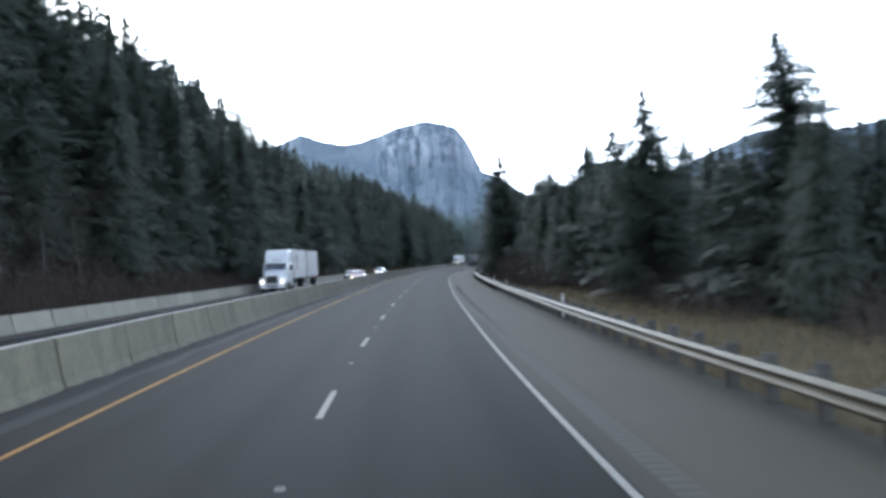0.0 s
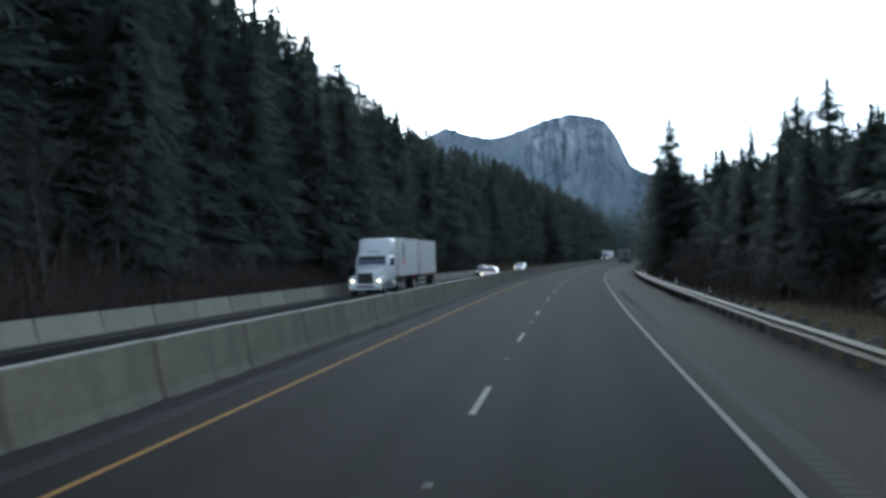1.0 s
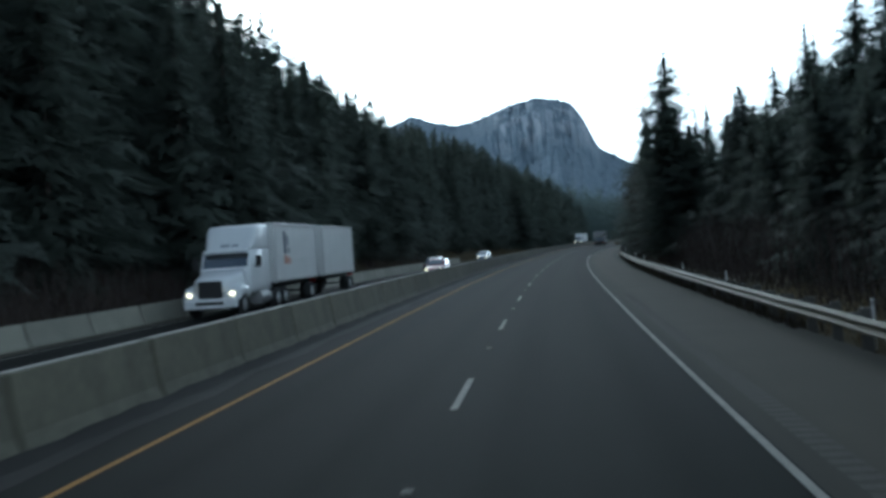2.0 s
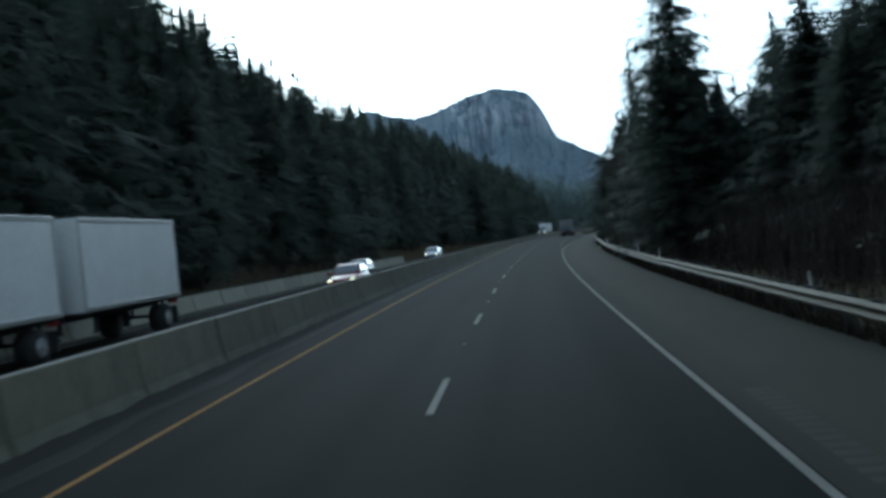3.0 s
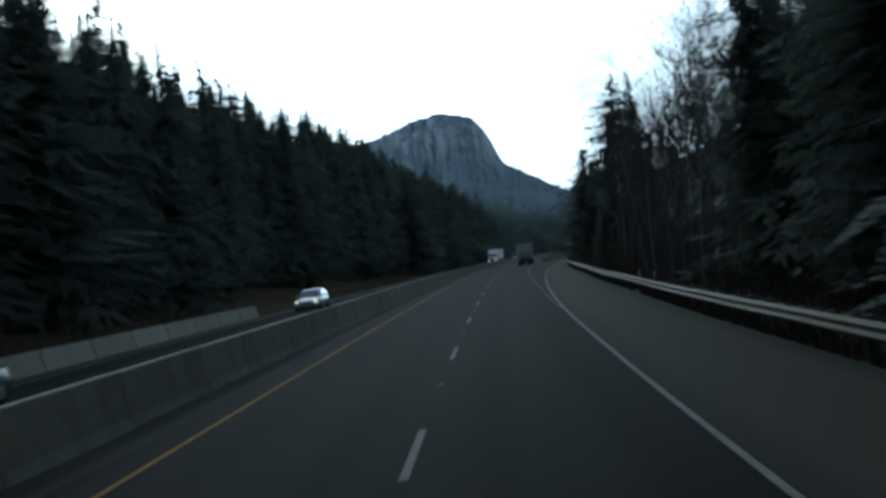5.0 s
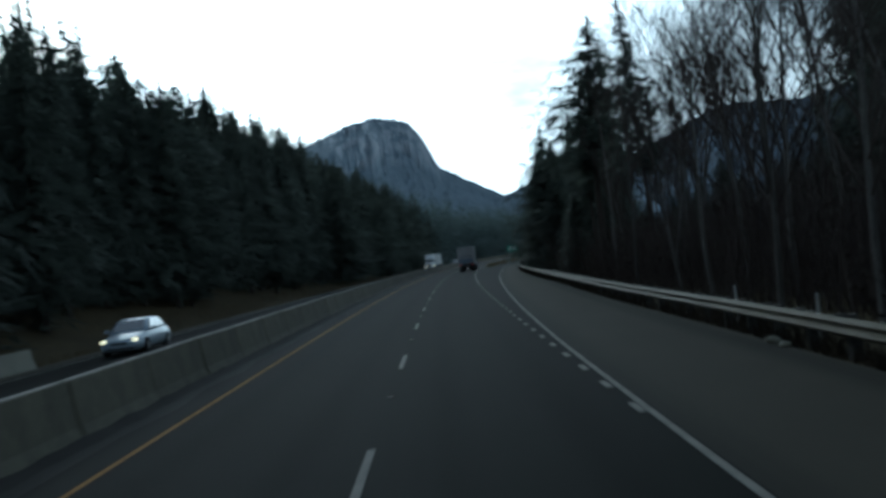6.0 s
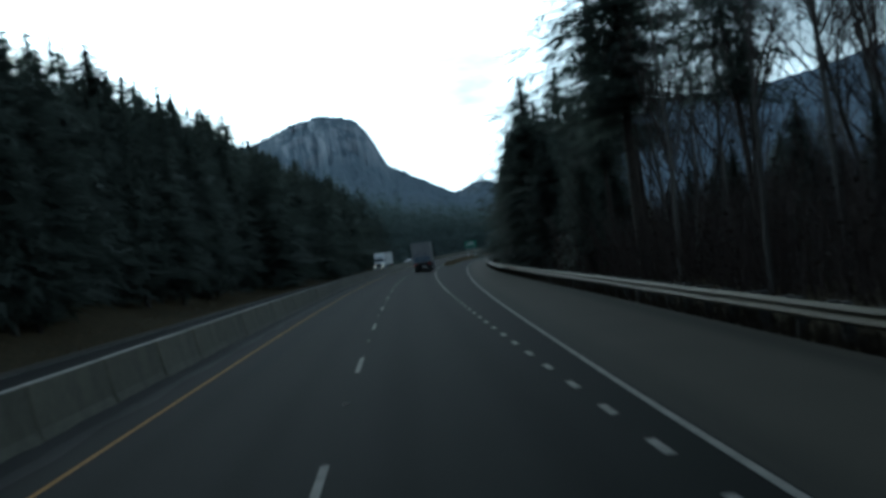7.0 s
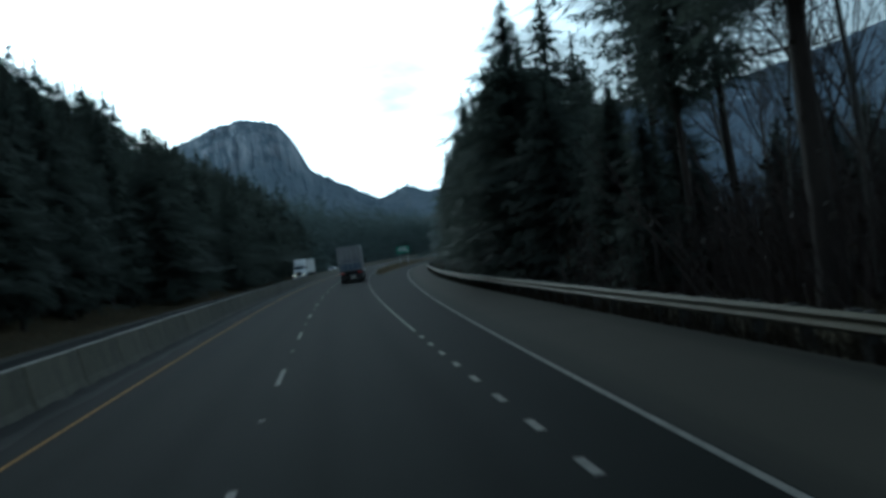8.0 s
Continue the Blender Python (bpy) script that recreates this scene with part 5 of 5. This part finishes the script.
def tractor(label, paint, m, lit=True):
    """A bonneted road tractor with a roof fairing; the front bumper is at y = 0."""
    t = thing("semi_tractor", label, "truck", m=m)
    hood = [(-0.12, 0.72, 0.95, 1.55), (-0.3, 0.8, 0.85, 1.68), (-0.9, 0.9, 0.85, 1.8), (-1.5, 0.98, 0.85, 1.9), (-2.0, 1.05, 0.85, 2.0)]
    part("bonnet", loft([ring(y, w, a, b, 0.2, 0.9) for y, w, a, b in hood]), paint, t, "white sloping bonnet", True)
    cab = [(-1.95, 1.12, 0.9, 2.0), (-2.1, 1.15, 0.9, 2.2), (-2.45, 1.18, 0.9, 2.78), (-2.9, 1.2, 0.9, 2.85), (-4.6, 1.22, 0.9, 2.9)]
    part("cab", loft([ring(y, w, a, b, 0.14, 0.95) for y, w, a, b in cab]), paint, t, smooth=True)
    fair = [(-2.42, 0.95, 2.72, 2.86), (-2.75, 1.08, 2.72, 3.25), (-3.05, 1.13, 2.72, 3.75), (-3.3, 1.16, 2.72, 3.92), (-4.6, 1.22, 2.72, 3.98)]
    part("roof_fairing", loft([ring(y, w, a, b, 0.16, 0.94) for y, w, a, b in fair]), paint, t, "tall white roof fairing", True)
    part("sun_visor", boxes(((2.0, 0.34, 0.16), (0, -2.22, 2.78)), bevel=0.05), paint, t)
    pane("windscreen", [(-1.0, -2.02, 2.08), (1.0, -2.02, 2.08), (0.98, -2.36, 2.66), (-0.98, -2.36, 2.66)], t, out=0.06)
    part("grille", boxes(((1.02, 0.08, 0.72), (0, -0.1, 1.2)), *[((0.96, 0.1, 0.03), (0, -0.1, 0.9 + 0.1 * i)) for i in range(7)], bevel=0.01), CHASSIS, t, "black slatted grille")
    part("bumper", boxes(((2.3, 0.3, 0.42), (0, -0.08, 0.62)), bevel=0.07), paint, t)
    part("bumper_opening", boxes(((1.2, 0.05, 0.14), (0, 0.07, 0.64)), bevel=0.02), CHASSIS, t, "black bumper opening")
    part("fairing_mark", boxes(((0.3, 0.02, 0.16), (-0.35, -2.52, 3.0)), ((0.42, 0.02, 0.16), (0.1, -2.52, 3.02))), MARK_GREY, t, "faded grey lettering bars", m=pose(0, 0.0, 0))
    for k in (1, -1):
        arch = [(-0.12, 0.42, 0.7, 1.1), (-0.35, 0.46, 0.72, 1.3), (-0.95, 0.46, 0.95, 1.4), (-1.55, 0.44, 0.8, 1.3), (-1.8, 0.4, 0.75, 1.1)]
        part("fender", loft([[(x + k * 0.78, yy, z) for x, yy, z in ring(y, w, a, b, 0.12, 0.85)] for y, w, a, b in arch]), paint, t, smooth=True)
        part("headlight", boxes(((0.24, 0.14, 0.17), (k * 0.93, -0.12, 1.02)), bevel=0.05), LAMP if lit else CHROME, t, "lit headlight")
        q = [(k * 1.17, -2.4, 2.02), (k * 1.2, -3.1, 2.02), (k * 1.16, -3.1, 2.6), (k * 1.13, -2.52, 2.6)]
        pane("side_window", q if k > 0 else q[::-1], t, out=0.05)
        bm = boxes(((0.24, 0.1, 0.5), (k * 1.45, -2.3, 2.3)), bevel=0.03)
        rod(bm, (k * 1.15, -2.35, 2.1), (k * 1.42, -2.32, 2.2), 0.02, 6)
        part("mirror", bm, CHASSIS, t, "black door mirror")
        bm = bmesh.new()
        rod(bm, (k * 0.98, -3.0, 0.68), (k * 0.98, -4.4, 0.68), 0.32, 16)
        part("fuel_tank", bm, TANK, t, "dull grey fuel tank")
        wheel(t, k * 1.0, -1.0, 0.5, 0.3)
        for y in (-5.6, -6.8):
            wheel(t, k * 0.95, y, 0.5, 0.56)
    part("frame", boxes(((0.9, 7.2, 0.28), (0, -3.9, 0.8)), ((0.8, 1.2, 0.12), (0, -6.1, 1.0)), bevel=0.02), CHASSIS, t, "black chassis frame")
    return t


def trailer(label, m, long, sheet, marks=False, doors=BOX_WHITE, floor=1.2, roof=4.02):
    """A box trailer; its front wall is at y = 0 and it runs back along -y."""
    t = thing("box_trailer", label, "trailer", "box trailers", m=m)
    h, z = roof - floor, (roof + floor) / 2
    part("box", boxes(((2.56, long, h), (0, -long / 2, z)), bevel=0.035), sheet, t)
    posts = [((0.07, 0.1, h), (k * 1.275, -y, z)) for k in (1, -1) for y in (0.06, long - 0.06)]
    rails = [((0.06, long, 0.14), (k * 1.285, -long / 2, zz)) for k in (1, -1) for zz in (floor + 0.07, roof - 0.07)]
    part("edge_trim", boxes(*posts, *rails, bevel=0.01), RIM, t, "metal edge trim")
    for k in (1, -1):
        d = part("rear_door", boxes(((1.2, 0.05, h - 0.2), (k * 0.61, -long - 0.03, z)), bevel=0.015), doors, t)
        bm = bmesh.new()
        for x in (0.25, 0.85):
            rod(bm, (k * x, -long - 0.08, floor + 0.12), (k * x, -long - 0.08, roof - 0.12), 0.022, 6)
        part("lock_rod", bm, RIM, d)
        part("tail_light", boxes(((0.36, 0.06, 0.16), (k * 0.95, -long - 0.02, floor - 0.15)), bevel=0.02), RED_LAMP if doors is BOX_GREY else RED_PAINT, t, "red tail light")
        part("mud_flap", boxes(((0.58, 0.03, 0.62), (k * 0.92, -long + 0.25, 0.55)), bevel=0.005), CHASSIS, t)
        wheel(t, k * 0.95, -long + 1.2, 0.5, 0.56)
        if long > 10:
            wheel(t, k * 0.95, -long + 2.4, 0.5, 0.56)
        part("landing_leg", boxes(((0.12, 0.12, 0.75), (k * 0.6, -2.0, 0.85)), ((0.24, 0.24, 0.04), (k * 0.6, -2.0, 0.49)), bevel=0.01), CHASSIS, t)
        if marks:
            x = k * 1.295
            part("side_mark", boxes(((0.02, 0.35, 1.1), (x, -1.7, 3.1)), ((0.02, 0.25, 0.5), (x, -2.15, 3.2)), ((0.02, 0.3, 0.28), (x, -2.3, 2.7))), MARK_DARK, t, "dark blue lettering bars")
            part("side_mark", boxes(((0.02, 0.5, 0.4), (x, -1.8, 2.25)), ((0.02, 0.28, 0.3), (x, -2.4, 2.2))), MARK_RED, t, "orange lettering bars")
    if doors is BOX_GREY:
        part("lower_panel", boxes(((2.3, 0.02, 0.75), (0, -long - 0.066, floor + 0.5)), bevel=0.004), DOOR_BLUE, t, "bluish lower door panel")
        part("lettering_bar", boxes(*[((0.16, 0.02, 0.42), (-0.85 + 0.34 * i, -long - 0.066, floor + 1.2)) for i in range(6)]), MARK_DARK, t, "row of dark lettering bars")
    part("bumper", boxes(((2.3, 0.12, 0.12), (0, -long + 0.02, 0.55)), ((0.1, 0.1, 0.6), (0.6, -long + 0.06, 0.85)), ((0.1, 0.1, 0.6), (-0.6, -long + 0.06, 0.85)), bevel=0.01), CHASSIS, t, "dark rear bumper bar")
    part("frame", boxes(((1.0, long - 0.4, 0.24), (0, -long / 2, floor - 0.14)), ((2.4, long - 0.1, 0.08), (0, -long / 2, floor - 0.03)), bevel=0.01), CHASSIS, t, "black chassis frame")
    return t


ONCOMING, S_TRUCK = 180.0, 73.3
tractor("white road tractor with lit headlights on the oncoming lanes", TRUCK_WHITE, along(S_TRUCK, -12.75, 0.01, ONCOMING))
trailer("white box trailer with faded lettering behind a white tractor", along(S_TRUCK + 5.2, -12.75, 0.01, ONCOMING), 7.6, BOX_WHITE, True)
trailer("second plain white box trailer of the oncoming truck", along(S_TRUCK + 14.1, -12.75, 0.01, ONCOMING), 7.6, BOX_WHITE)
tractor("distant white road tractor with lit headlights", TRUCK_WHITE, along(378, -12.3, 0.01, ONCOMING))
trailer("distant white box trailer on the oncoming lanes", along(383.2, -12.3, 0.01, ONCOMING), 14.6, BOX_WHITE)
trailer("grey box trailer with red tail lights ahead in the through lane", along(294 + 14.6, 1.9, 0.01, 0), 14.6, BOX_GREY, False, BOX_GREY)
tractor("white road tractor pulling the grey trailer ahead", TRUCK_WHITE, along(294 + 19.8, 1.9, 0.01, 0), False)
sedan("dark red saloon car with lit headlights on the oncoming lanes", RED_CAR, along(113.3, -8.75, 0.01, ONCOMING))
sedan("dark green saloon car on the oncoming lanes", DARK_CAR, along(133.3, -12.2, 0.01, ONCOMING), False)
sedan("pale blue and white saloon car beside the median barrier", BLUE_CAR, along(177.8, -12.2, 0.01, ONCOMING))
sedan("distant pale car on the far bend of the oncoming lanes", WHITE_CAR, along(415, -9.0, 0.01, ONCOMING))

# ---------------------------------------------------------------- road furniture
MARKER = plain("white_plastic_marker", (0.6, 0.6, 0.58), 0.5)
for s in (24.5, 54.4, 70, 81.8, 106.3, 116.3, 155.3, 160.7):
    p = thing("marker_post", "thin white marker post behind the guardrail", "marker post", "marker posts", m=Matrix.Translation(ground_at(s, float(rail_line(s)) + 0.62)) @ pose(0, 0, 0, rng.uniform(-3, 3), rng.uniform(-3, 3), 0))
    part("post", boxes(((0.055, 0.025, 1.2), (0, 0, 0.4)), bevel=0.008), MARKER, p)
    part("reflector", boxes(((0.05, 0.012, 0.1), (0, -0.018, 0.92)), bevel=0.004), RIM, p, "silver reflector plate")

SIGN_GREEN = plain("green_sign_sheet", (0.02, 0.16, 0.1), 0.5)
sg = thing("road_sign", "green rectangular exit sign on two metal posts", "road sign", m=along(398, 8.6, 0.0))
for k in (-0.9, 0.9):
    part("post", boxes(((0.12, 0.12, 4.4), (k, 0, 2.0)), bevel=0.01), RIM, sg)
part("panel", boxes(((3.0, 0.06, 1.7), (0, -0.1, 3.4)), bevel=0.02), SIGN_GREEN, sg, "green sign panel")
part("lettering_bar", boxes(((1.6, 0.02, 0.22), (0, -0.145, 3.75)), ((2.2, 0.02, 0.22), (0, -0.145, 3.3))), MARKER, sg, "white lettering bars")

PALE_STONE = mat("pale_stone", (0.3, 0.28, 0.22), (0.17, 0.16, 0.13), rough=0.9, scale=6, fine=40, bump=0.01)
for i, (s, l, wide) in enumerate([(155.6, 7.45, 0.15), (154.9, 7.4, 0.11)]):
    st = tagged(new("stone"), "pale stone lying at the edge of the shoulder", "stone", "stones on the shoulder")
    bm = bmesh.new()
    bmesh.ops.create_icosphere(bm, subdivisions=2, radius=wide)
    for v in bm.verts:
        v.co *= 1 + 0.35 * noise.noise(v.co * 7 + Vector((i * 9, 0, 0)))
        v.co.z *= 0.6
    part("rock", bm, PALE_STONE, st, smooth=True)
    st.matrix_basis = along(s, l, wide * 0.4)
